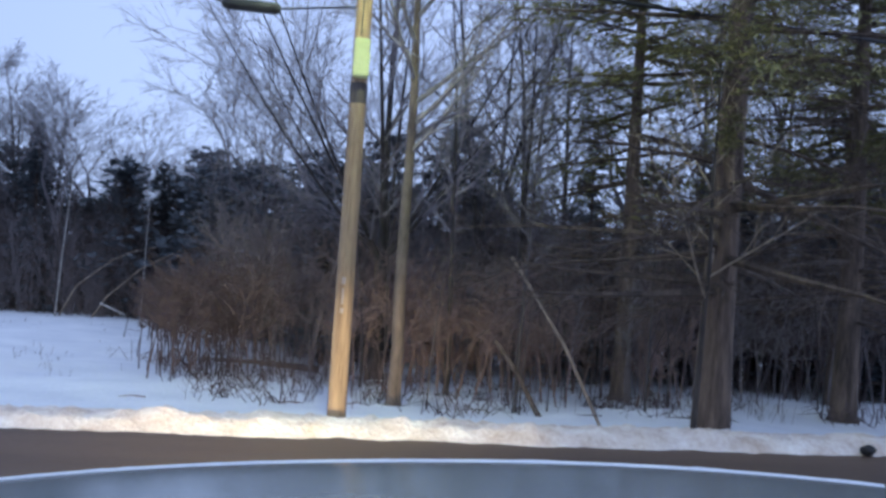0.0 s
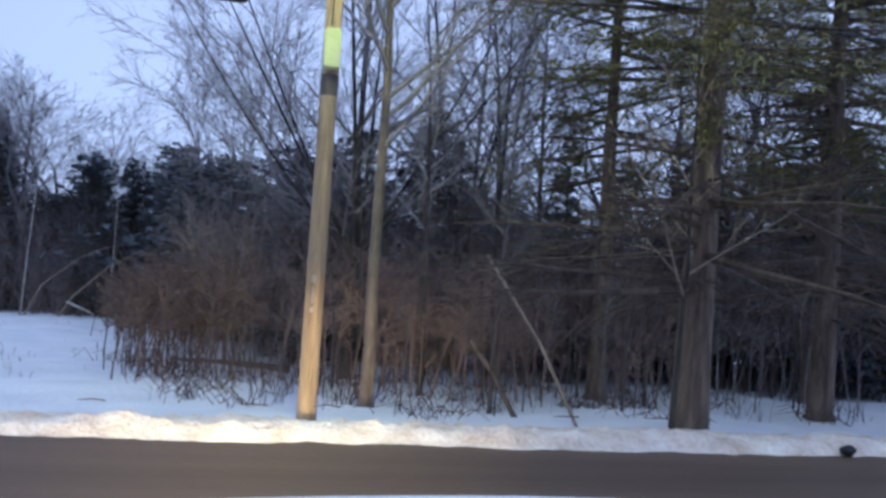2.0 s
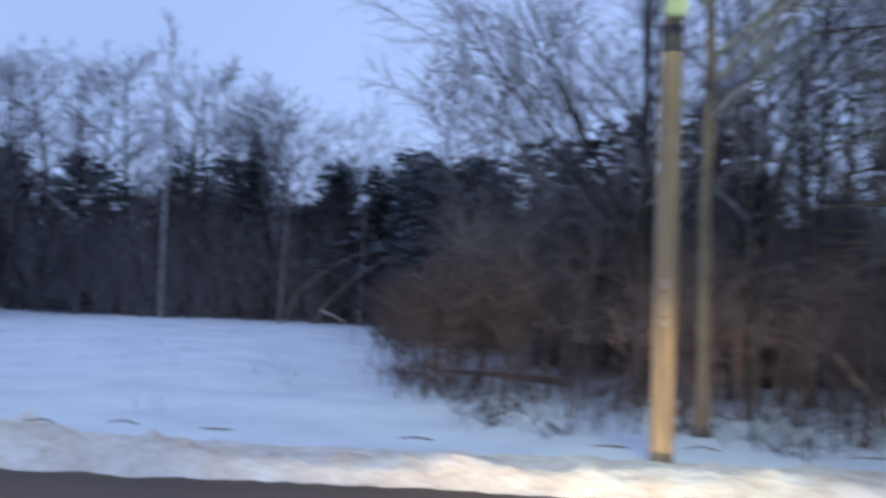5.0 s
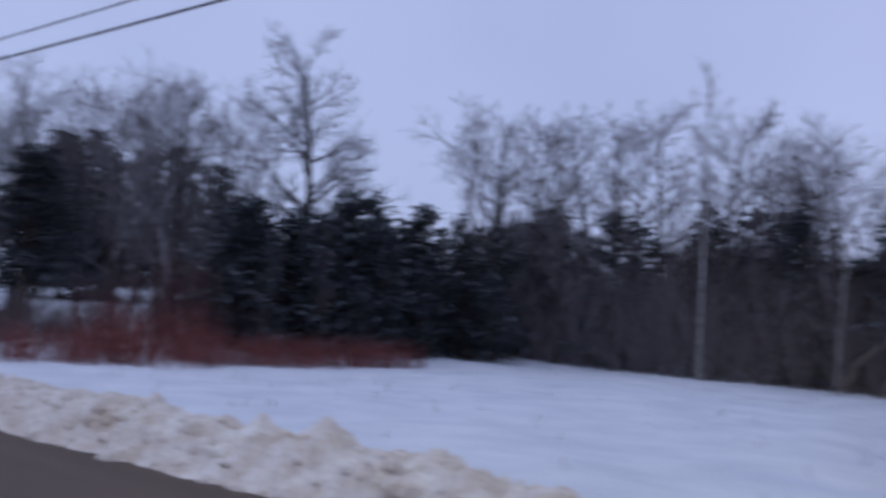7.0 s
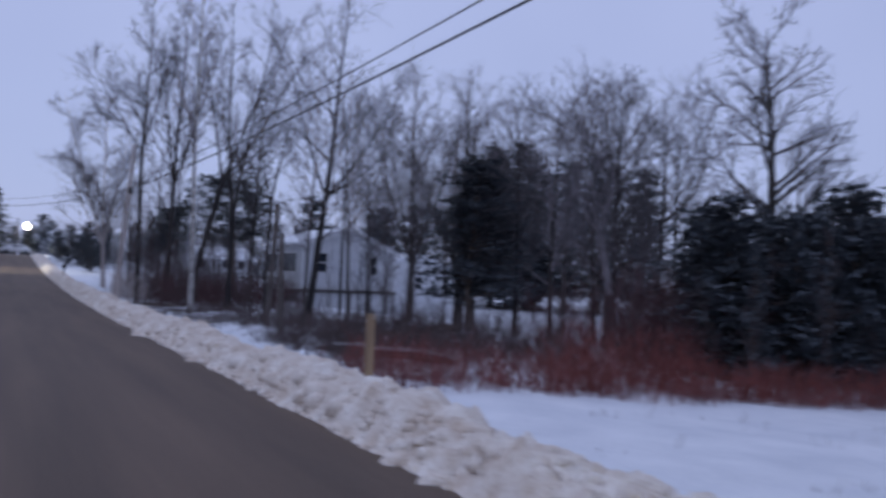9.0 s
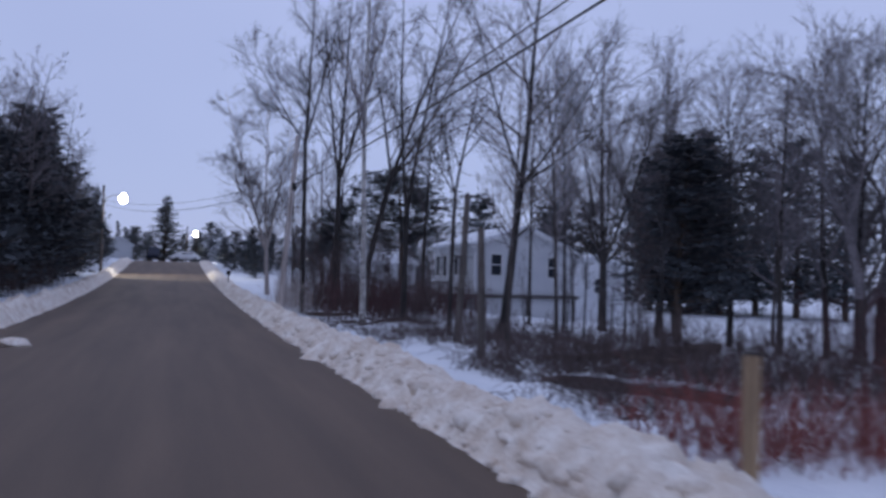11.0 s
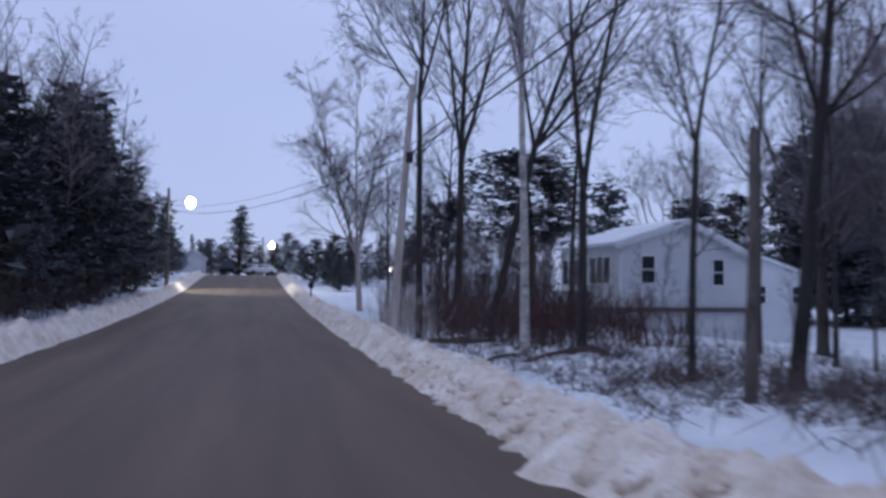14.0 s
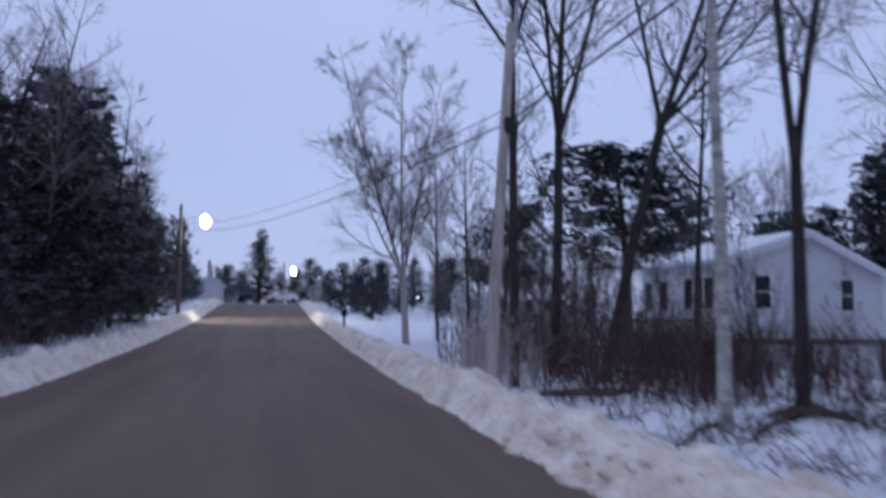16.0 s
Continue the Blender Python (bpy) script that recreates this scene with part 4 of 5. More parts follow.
thicket("red_brush", "tall dark red-brown brush between the shrubs and the evergreens", MAROON, spots(90, 9.5, 17, 26, 33.5, 979, lambda x, y: x > 0.7 * (y - 9.7) - 3.6), 980, 0.8, 2.4, 9, 0.01)
thicket("red_brush", "high dark red-brown thicket in front of the evergreens", MAROON, spots(95, 11.5, 19, 26.5, 33, 1079, lambda x, y: 0.8 * (y - 8.1) - 3.5 < x < 0.98 * (y - 8.1) - 2.0), 1080, 1.3, 3.2, 10, 0.012)
thicket("red_brush", "dark red-brown brambles by the house", MAROON, spots(330, 3.2, 10.5, 49.5, 63, 177, under_house), 178, 0.6, 1.8, 7, 0.013)
thicket("brush", "bare brush beside the woods across the road", BRUSH, spots(420, -15, -10.4, 40, 102, 79), 80, 0.5, 2.3, 6, 0.011)
thicket("dry_weeds", "sparse dry weed stalks poking through the snow", BRUSH, spots(90, 2.2, 28, 3, 21, 81, field), 82, 0.08, 0.3, 2, 0.006)


def bramble(name, label, material, places, seed):
    """Low tangles of arching twigs and dead leaves lying on the snow, one mesh."""
    r = random.Random(seed)
    t = Tubes()
    for x, y, size in places:
        for _ in range(int(26 * size)):
            a = r.uniform(0, 6.283)
            d = r.uniform(0.2, 1.0) * size
            x0, y0 = x + r.gauss(0, 0.3) * size, y + r.gauss(0, 0.3) * size
            z0 = ground_z(x0, y0)
            h = r.uniform(0.1, 0.45) * size
            t.add([(x0, y0, z0 - 0.05), (x0 + math.cos(a) * d * 0.5, y0 + math.sin(a) * d * 0.5, z0 + h), (x0 + math.cos(a) * d, y0 + math.sin(a) * d, z0 + h * 0.4)], [0.009, 0.007, 0.004], 3)
    return tagged(part(name, t.data(), material), label, "brambles", kind="stuff")


rb = random.Random(85)
bramble("brambles", "low tangles of dead brambles on the snow by the road", BRUSH, [(rb.uniform(2.3, 11), rb.uniform(25, 52), rb.uniform(0.4, 1.5)) for _ in range(80)] + [(rb.uniform(4.0, 8.5), rb.uniform(27.5, 43), rb.uniform(0.9, 1.7)) for _ in range(34)] + [(rb.uniform(2.7, 4.6), rb.uniform(25.5, 33), rb.uniform(0.5, 1.0)) for _ in range(18)] + [(rb.uniform(2.4, 5.0), rb.uniform(36, 46), rb.uniform(0.4, 0.9)) for _ in range(16)] + [(4.3, 29.4, 1.1), (5.2, 29.0, 1.4), (6.2, 28.6, 1.3), (5.0, 27.8, 1.2), (3.9, 29.0, 0.8), (5.9, 46.7, 1.3), (5.4, 46.5, 1.1), (6.4, 47.0, 1.2), (5.6, 46.9, 0.9), (6.0, 47.3, 0.8), (4.0, 46.5, 0.7), (7.0, 40.2, 0.8), (5.0, 38.3, 0.8), (5.2, 35.0, 0.8)], 86)
bramble("brambles", "low tangles of dead twigs at the edge of the woods", BRUSH, [(rb.uniform(2.6, 9), rb.uniform(-10, 1.8), rb.uniform(0.4, 1.0)) for _ in range(26)] + [(4.3, 1.2, 0.6), (3.9, 0.6, 0.7), (5.0, 1.5, 0.6)], 87)
bramble("brambles", "dark heap of dead twigs beside the field", BRUSH, [(11.5, 3.0, 1.2), (10.2, 2.5, 1.0), (8.2, 2.2, 0.8), (6.8, 1.9, 0.7)], 88)


# ---- utility poles and wires ----
def utility_pole(x, y, height, lean, r, label, material, group="utility poles"):
    ob = thing("utility_pole", (x, y, ground_z(x, y)), label, "pole", group)
    t = Tubes()
    t.add([(0, 0, -0.3), (lean[0] * 0.25, lean[1] * 0.25, height * 0.25), (lean[0] * 0.6, lean[1] * 0.6, height * 0.6), (lean[0], lean[1], height), (lean[0], lean[1], height + 0.02)], [r, r * 0.93, r * 0.84, r * 0.72, r * 0.2], 16)
    smooth(part("pole", t.data(), material, ob))
    return ob


pole_a = utility_pole(1.55, -0.27, 9.5, (0.3, 0.0), 0.12, "weathered wooden utility pole behind the snow bank", WARMPOLE)
part("conduit_guard", boxed(-0.06, -0.10, 4.35, 0.10, 0.10, 4.85, bevel=0.02), GUARD, pole_a, "pale yellow-green cover")
# thin collar added to show the dark-stained pole wood under the cover
t = Tubes()
t.add([(0.125, 0, 4.0), (0.128, 0, 4.06), (0.133, 0, 4.26), (0.136, 0, 4.33)], [0.098, 0.111, 0.111, 0.1], 16)
smooth(part("sleeve", t.data(), OLDWOOD, pole_a, "dark stained wood of the pole under the cover"))
for z, high, wide in ((1.38, 0.06, 0.022), (1.49, 0.2, 0.012), (1.74, 0.09, 0.024)):
    part("tag", boxed(-0.095, 0.03 - wide, z, -0.045, 0.03 + wide, z + high, bevel=0.004), GREYPOLE, pole_a, "small white tag")
t = Tubes()
t.add([(0.03, 0.02, 4.9), (-0.01, 0.01, 5.6), (0.06, 0.0, 6.3)], [0.012, 0.012, 0.012], 5)
part("riser_cable", t.data(), BLACK, pole_a)
t = Tubes()
t.add([(0.2, 0, 6.7), (-0.5, 0, 7.05), (-1.3, 0, 7.1)], [0.03, 0.028, 0.028], 6)
part("lamp_arm", t.data(), METAL, pole_a)
part("lamp_head", boxed(-1.75, -0.13, 7.0, -1.25, 0.13, 7.16, bevel=0.05), METAL, pole_a, "grey street light head")
part("lamp_glass", boxed(-1.68, -0.1, 6.97, -1.34, 0.1, 6.995), glow("yellowish_lamp_glass", (1.0, 0.95, 0.5), 30.0), pole_a)
pole_lamp = bpy.data.lights.new("street_light", "SPOT")
pole_lamp.energy, pole_lamp.color, pole_lamp.spot_size, pole_lamp.spot_blend, pole_lamp.shadow_soft_size = 1800, (0.93, 1.0, 0.5), radians(165), 0.4, 0.15
new("street_light", pole_lamp).matrix_world = look((0.05, -0.27, 6.9), (0.7, -0.6, 0))
pole_b = utility_pole(1.15, 51.0, 7.75, (0.62, 0.65), 0.13, "leaning greyed wooden utility pole at the roadside", GREYPOLE)
part("clamp", boxed(0.4, 0.3, 5.35, 0.62, 0.56, 5.68, bevel=0.03), BLACK, pole_b)
t = Tubes()
t.add([(0.66, 0.54, 7.2), (0.72, 0.6, 7.9), (0.74, 0.6, 8.2)], [0.05, 0.05, 0.045], 6)
part("extension", t.data(), METAL, pole_b)


def wire(label, a, b, sag, r, name="wire"):
    a, b = Vector(a), Vector(b)
    t = Tubes()
    pts = [a.lerp(b, k / 24) - Vector((0, 0, sag * 4 * (k / 24) * (1 - k / 24))) for k in range(25)]
    t.add(pts, [r] * 25, 5)
    return tagged(part(name, t.data(), BLACK), label, "cable", "overhead cables")


wire("thick black telephone cable slung between the poles", (1.7, -0.27, 5.75), (1.6, 51.4, 5.6), 0.35, 0.02, "cable")
wire("thin overhead wire between the poles", (1.75, -0.27, 6.18), (1.7, 51.5, 5.95), 0.38, 0.014)
wire("black cable running on along the road", (1.6, 51.4, 5.6), (-9.4, 98, 7.6), 0.9, 0.015, "cable")
wire("thin wire running on along the road", (1.7, 51.5, 5.95), (-9.4, 98, 8.0), 0.8, 0.01)
wire("black cable running back along the road", (1.7, -0.27, 5.75), (1.6, -48, 5.9), 0.5, 0.03, "cable")
splice = thing("cable_splice", (1.65, 1.13, 4.99), "black cylindrical splice case hung on the telephone cable", "splice case")
t = Tubes()
t.add([(0, -0.36, 0), (0, -0.34, 0), (0, -0.28, 0), (0, 0.28, 0), (0, 0.34, 0), (0, 0.36, 0)], [0.03, 0.06, 0.075, 0.075, 0.06, 0.03], 12)
smooth(part("case", t.data(), BLACK, splice))

t = Tubes()
t.add([(1.62, -0.16, 5.12), (1.65, 0.75, 5.0), (1.65, 1.5, 5.01), (1.66, 2.6, 5.25), (1.68, 4.2, 5.63)], [0.014] * 5, 6)
tagged(part("drop_cable", t.data(), BLACK), "thin black cable looping down from the telephone cable to the pole", "cable", "overhead cables")

# ---- house among the trees ----
house = thing("house", (15.4, 67.0, -1.0), "white-sided house with a snowy gable roof among trees", "house")
house.rotation_euler = (0, 0, radians(2.0))
W_, D_, E_, P_, L_ = 7.4, 7.8, 4.5, 6.2, 5.0


def wall(name, pts, material, depth=0.2):
    """A flat wall from its outline, given thickness inwards (+y)."""
    bm = bmesh.new()
    front = [bm.verts.new(p) for p in pts]
    face = bm.faces.new(front)
    r = bmesh.ops.extrude_face_region(bm, geom=[face])
    bmesh.ops.translate(bm, vec=(0, depth, 0), verts=[v for v in r["geom"] if isinstance(v, bmesh.types.BMVert)])
    bmesh.ops.recalc_face_normals(bm, faces=bm.faces)
    return part(name, bm, material, house)


front_wall = wall("wall", [(0, 0, 0), (W_, 0, 0), (W_, 0, E_), (W_ / 2, 0, P_), (0, 0, L_)], SIDING)
side_wall = part("wall", boxed(0, 0.2, 0, 0.2, D_, L_), SIDING, house)
part("wall", boxed(W_ - 0.2, 0.2, 0, W_, D_, E_), SIDING, house)
part("wall", boxed(0.2, D_ - 0.2, 0, W_ - 0.2, D_, E_), SIDING, house)
for s in (-1, 1):
    eave = L_ if s < 0 else E_
    ang = math.atan2(P_ - eave, W_ / 2)
    bm = boxed(-0.4, -0.3, 0.0, W_ / 2 / math.cos(ang) + 0.02, D_ + 0.3, 0.2, bevel=0.05)
    m = Matrix.Translation((0 if s < 0 else W_, 0, eave + 0.01)) @ (Matrix.Identity(4) if s < 0 else Matrix.Diagonal((-1, 1, 1, 1))) @ Matrix.Rotation(-ang, 4, "Y")
    bm.transform(m)
    bmesh.ops.recalc_face_normals(bm, faces=bm.faces)
    part("roof", bm, SNOW, house, "roof slope under snow")
    bm = boxed(-0.41, -0.33, -0.16, W_ / 2 / math.cos(ang) + 0.01, -0.305, 0.03)
    bm.transform(m)
    bmesh.ops.recalc_face_normals(bm, faces=bm.faces)
    part("barge_board", bm, TRIM, house)
for k in range(25):
    z = 1.72 + 0.18 * k
    x0 = 0.06 if z < L_ - 0.2 else 0.1 + (z + 0.17 - L_) / (P_ - L_) * W_ / 2
    x1 = W_ - 0.06 if z < E_ - 0.2 else W_ - 0.1 - (z + 0.17 - E_) / (P_ - E_) * W_ / 2
    if x1 - x0 > 0.5:
        part("siding_board", boxed(x0, -0.022, z, x1, -0.004, z + 0.165), SIDING, front_wall)
    if z < L_ - 0.2:
        part("siding_board", boxed(-0.022, 0.02, z, -0.004, D_ - 0.05, z + 0.165), SIDING, side_wall)
for x0 in (-0.03, W_ - 0.09):
    part("corner_board", boxed(x0, -0.045, 1.7, x0 + 0.12, -0.024, E_ - 0.05), TRIM, house)
part("ledge", boxed(-1.5, -0.24, 1.55, W_ + 0.1, -0.03, 1.79), DECK, house, "dark ledge along the wall")
for x0 in (-1.45, 0.1, W_ / 2, W_ - 0.2):
    part("post", boxed(x0, -0.18, 0, x0 + 0.12, -0.06, 1.55), DECK, house)


def window(x, z, w, h, y=0.0):
    ob = part("window", boxed(x - w / 2, y - 0.035, z - h / 2, x + w / 2, y + 0.05, z + h / 2), GLASS, house)
    for a in ((x - w / 2 - 0.09, z - h / 2 - 0.09, x - w / 2, z + h / 2 + 0.09), (x + w / 2, z - h / 2 - 0.09, x + w / 2 + 0.09, z + h / 2 + 0.09),
              (x - w / 2, z + h / 2, x + w / 2, z + h / 2 + 0.09), (x - w / 2, z - h / 2 - 0.09, x + w / 2, z - h / 2), (x - w / 2, z - 0.03, x + w / 2, z + 0.03)):
        part("frame", boxed(a[0], y - 0.07, a[1], a[2], y - 0.025, a[3]), TRIM, ob)
    return ob


def side_window(y0, y1, z0, z1, panes):
    ob = part("window", boxed(-0.035, y0, z0, 0.05, y1, z1), GLASS, house)
    for k in range(panes + 1):
        y = y0 + (y1 - y0) * k / panes
        part("frame", boxed(-0.07, y - 0.05, z0 - 0.09, -0.025, y + 0.05, z1 + 0.09), TRIM, ob)
    for z in (z0 - 0.09, z1):
        part("frame", boxed(-0.068, y0 + 0.05, z, -0.026, y1 - 0.05, z + 0.09), TRIM, ob)
    return ob


window(1.55, 3.72, 0.72, 1.35)
window(5.6, 3.62, 0.62, 1.3)
side_window(1.0, 3.6, 3.0, 4.35, 3)
side_window(5.0, 5.9, 2.9, 4.3, 1)
side_window(6.5, 7.4, 2.9, 4.3, 1)
vent = part("gable_vent", boxed(W_ / 2 - 0.2, -0.05, 5.3, W_ / 2 + 0.2, -0.022, 5.75), TRIM, house, "grey louvred gable vent")
for k in range(5):
    part("slat", boxed(W_ / 2 - 0.16, -0.065, 5.34 + 0.08 * k, W_ / 2 + 0.16, -0.05, 5.385 + 0.08 * k), FOUND, vent)
# side deck with a rail
part("deck", boxed(-1.5, 0.0, 1.45, -0.03, 7.6, 1.62), DECK, house, "dark wooden deck")
part("deck_rail", boxed(-1.5, 0.02, 2.45, -1.42, 7.6, 2.55), DECK, house)
for k in range(20):
    part("baluster", boxed(-1.49, 0.1 + 0.38 * k, 1.62, -1.43, 0.16 + 0.38 * k, 2.45), DECK, house)
for y0 in (2.5, 5.0, 7.4):
    part("post", boxed(-1.45, y0, 0, -1.33, y0 + 0.12, 1.45), DECK, house)


def small_house(name, x, y, turn, w, d, eave, peak, label, material):
    ob = thing(name, (x, y, ground_z(x, y) - 0.1), label, "house")
    ob.rotation_euler = (0, 0, radians(turn))
    bm = boxed(-w / 2, -d / 2, 0, w / 2, d / 2, eave)
    part("wall", bm, material, ob)
    a = math.atan2(peak - eave, d / 2)
    for s in (-1, 1):
        bm = boxed(-w / 2 - 0.3, -0.35, 0, w / 2 + 0.3, d / 2 / math.cos(a), 0.18, bevel=0.04)
        bm.transform((Matrix.Identity(4) if s < 0 else Matrix.Diagonal((1, -1, 1, 1))) @ Matrix.Translation((0, -d / 2, eave)) @ Matrix.Rotation(a, 4, "X"))
        bmesh.ops.recalc_face_normals(bm, faces=bm.faces)
        part("roof", bm, SNOW, ob, "snowy roof")
    for xx in (-w / 2 + 0.03, w / 2 - 0.13):
        bm = bmesh.new()
        v = [bm.verts.new(p) for p in ((xx, -d / 2, eave), (xx, d / 2, eave), (xx, 0, peak), (xx + 0.1, -d / 2, eave), (xx + 0.1, d / 2, eave), (xx + 0.1, 0, peak))]
        for q in ((0, 1, 2), (5, 4, 3), (0, 3, 4, 1), (1, 4, 5, 2), (2, 5, 3, 0)):
            bm.faces.new([v[i] for i in q])
        bmesh.ops.recalc_face_normals(bm, faces=bm.faces)
        part("gable", bm, material, ob)
    for k in (-0.28, 0.05, 0.3):
        part("window", boxed(w * k - 0.35, -d / 2 - 0.03, 1.2, w * k + 0.35, -d / 2 + 0.05, 2.2), GLASS, ob)
    return ob


small_house("house", -11.3, 158.0, 94, 6.0, 3.8, 2.2, 3.4, "small white house at the end of the road", SIDING)
small_house("house", 6.0, 172.0, -15, 11.0, 7.0, 2.7, 4.4, "low pale house beyond the bend of the road", SIDING)
far_house = small_house("house", 19.0, 163.0, -10, 8.0, 6.0, 2.8, 4.4, "pale house among far trees with a lit porch lamp", SIDING)
part("porch_lamp", boxed(-0.16, -3.3, 1.85, 0.16, -3.05, 2.2, bevel=0.05), WINDOWGLOW, far_house, "small lit porch lamp")
small_house("shed", 18.6, 112.0, 25, 9.5, 5.0, 2.3, 3.6, "white shed with a snowy roof behind the trees", SIDING)


# low outbuilding behind the house, its gable to the field
shed = thing("outbuilding", (25.0, 75.2, -2.3), "low white outbuilding with a snowy roof beside the house", "outbuilding")
wall_pts = [(0, 0, 0), (7.0, 0, 0), (7.0, 0, 4.9), (3.5, 0, 6.0), (0, 0, 4.9)]
bm = bmesh.new()
rows = [[bm.verts.new((x, y + d, z)) for x, y, z in wall_pts] for d in (0.0, 7.0)]
bm.faces.new(rows[0])
bm.faces.new(rows[1][::-1])
for k in range(5):
    bm.faces.new((rows[0][k], rows[1][k], rows[1][(k + 1) % 5], rows[0][(k + 1) % 5]))
bmesh.ops.recalc_face_normals(bm, faces=bm.faces)
part("wall", bm, SIDING, shed)
for s in (-1, 1):
    ang = math.atan2(1.1, 3.5)
    bm = boxed(-0.35, -0.3, 0.0, 3.5 / math.cos(ang) + 0.02, 7.3, 0.22, bevel=0.05)
    bm.transform(Matrix.Translation((0 if s < 0 else 7.0, 0, 4.91)) @ (Matrix.Identity(4) if s < 0 else Matrix.Diagonal((-1, 1, 1, 1))) @ Matrix.Rotation(-ang, 4, "Y"))
    bmesh.ops.recalc_face_normals(bm, faces=bm.faces)
    part("roof", bm, SNOW, shed, "roof slope under snow")
for x in (3.65, 6.25):
    pane = part("window", boxed(x - 0.33, -0.03, 3.2, x + 0.33, 0.05, 4.25), GLASS, shed)
    for x0, z0, x1, z1 in ((-0.42, 3.11, -0.33, 4.34), (0.33, 3.11, 0.42, 4.34), (-0.33, 4.25, 0.33, 4.34), (-0.33, 3.11, 0.33, 3.2), (-0.33, 3.69, 0.33, 3.75)):
        part("frame", boxed(x + x0, -0.06, z0, x + x1, -0.02, z1), TRIM, pane)


# ---- street lamps ----
def street_lamp(x, y, height, arm, label):
    ob = thing("street_lamp", (x, y, ground_z(x, y)), label, "street lamp", "street lamps")
    t = Tubes()
    t.add([(0, 0, -0.3), (0, 0, height * 0.5), (0, 0, height + 1.0), (0, 0, height + 1.02)], [0.15, 0.13, 0.1, 0.02], 10)
    smooth(part("pole", t.data(), OLDWOOD, ob))
    t = Tubes()
    t.add([(0, 0, height - 0.3), (arm * 0.5, 0, height + 0.12), (arm, 0, height + 0.1)], [0.035, 0.03, 0.03], 6)
    part("arm", t.data(), METAL, ob)
    bm = bmesh.new()
    bmesh.ops.create_uvsphere(bm, u_segments=16, v_segments=10, radius=0.36, matrix=Matrix.Translation((arm, 0, height - 0.15)) @ Matrix.Diagonal((0.9, 0.9, 1.25, 1)))
    smooth(part("globe", bm, LAMPGLOW, ob, "lit white lamp glass"))
    part("hood", boxed(arm - 0.3, -0.2, height + 0.08, arm + 0.25, 0.2, height + 0.22, bevel=0.05), METAL, ob)
    d = bpy.data.lights.new("lamp_light", "SPOT")
    d.energy, d.color, d.spot_size, d.spot_blend, d.shadow_soft_size = 2400, (1.0, 0.97, 0.82), radians(90), 0.6, 0.3
    new("lamp_light", d).matrix_world = look((x + arm, y, ob.location.z + height - 0.75), (x + arm + 4.0, y - 1.0, 0))
    return ob


street_lamp(-9.4, 98.2, 7.1, 1.7, "lit street lamp on a wooden pole by the woods")
yard_lamp = thing("yard_lamp", (13.8, 205.0, ground_z(13.8, 205.0) - 0.6), "small lit yard lamp on a thin pole far off", "lamp")
t = Tubes()
t.add([(0, 0, -0.2), (0, 0, 3.0), (0, 0, 6.0)], [0.07, 0.06, 0.05], 6)
part("pole", t.data(), OLDWOOD, yard_lamp)
bm = bmesh.new()
bmesh.ops.create_uvsphere(bm, u_segments=12, v_segments=8, radius=0.17, matrix=Matrix.Translation((0, 0, 6.1)) @ Matrix.Diagonal((1, 1, 1.3, 1)))
smooth(part("globe", bm, WINDOWGLOW, yard_lamp, "lit lamp glass"))
street_lamp(-1.2, 156.0, 4.6, 1.3, "lit street lamp further up the road")


# ---- roadside things ----
def spar(name, label, category, pts, radii, material, parts="log", sides=9):
    p0 = Vector(pts[0])
    ob = thing(name, p0, label, category)
    t = Tubes()
    t.add([tuple(Vector(p) - p0) for p in pts], radii, sides)
    smooth(part(parts, t.data(), material, ob))
    return ob


def g(x, y, up=0.0):
    return (x, y, ground_z(x, y) + up)


post = thing("marker_post", g(1.3, 20.4, 0.0), "short square wooden post by the snow bank", "post")
part("stake", boxed(-0.055, -0.055, -0.2, 0.055, 0.055, 1.4, bevel=0.012), WARMPOLE, post)
part("cap", boxed(-0.062, -0.062, 1.405, 0.062, 0.062, 1.43, bevel=0.01), OLDWOOD, post)
mail = thing("mailbox", g(0.75, 79.5), "dark mailbox on a wooden post beside the road", "mailbox")
part("post", boxed(-0.05, -0.05, -0.3, 0.05, 0.05, 1.0, bevel=0.008), OLDWOOD, mail)
bm = bmesh.new()
bmesh.ops.create_cone(bm, segments=20, radius1=0.14, radius2=0.14, depth=0.55, cap_ends=True, matrix=Matrix.Translation((0, 0, 1.2)) @ Matrix.Rotation(radians(90), 4, "X"))
box(bm, -0.14, -0.275, 1.0, 0.14, 0.275, 1.2, bevel=0.01)
part("box", bm, BLACK, mail)
part("flag", boxed(0.15, -0.1, 1.15, 0.165, 0.08, 1.4), REDTWIG, mail)
spar("fallen_log", "dark fallen log lying in the brush", "log", [g(11.7, 2.4, 0.12), g(11.1, 1.1, 0.14), g(10.5, -0.3, 0.08)], [0.035, 0.06, 0.085], DARKBARK)
spar("fallen_log", "dark fallen log beside the road", "log", [g(2.3, 51.2, 0.1), g(3.3, 51.45, 0.12), g(4.4, 51.7, 0.08)], [0.08, 0.09, 0.08], DARKBARK)
old_trunk = spar("fallen_log", "rotten red-brown fallen trunk capped with snow below the bank", "log", [g(3.9, 30.3, -0.02), g(4.1, 29.95, 0.03), g(4.6, 29.3, 0.07), g(5.0, 28.6, 0.02), g(5.7, 27.9, 0.08), g(6.4, 27.1, 0.02)], [0.06, 0.11, 0.15, 0.13, 0.16, 0.14], ROTBARK, sides=14)
t = Tubes()
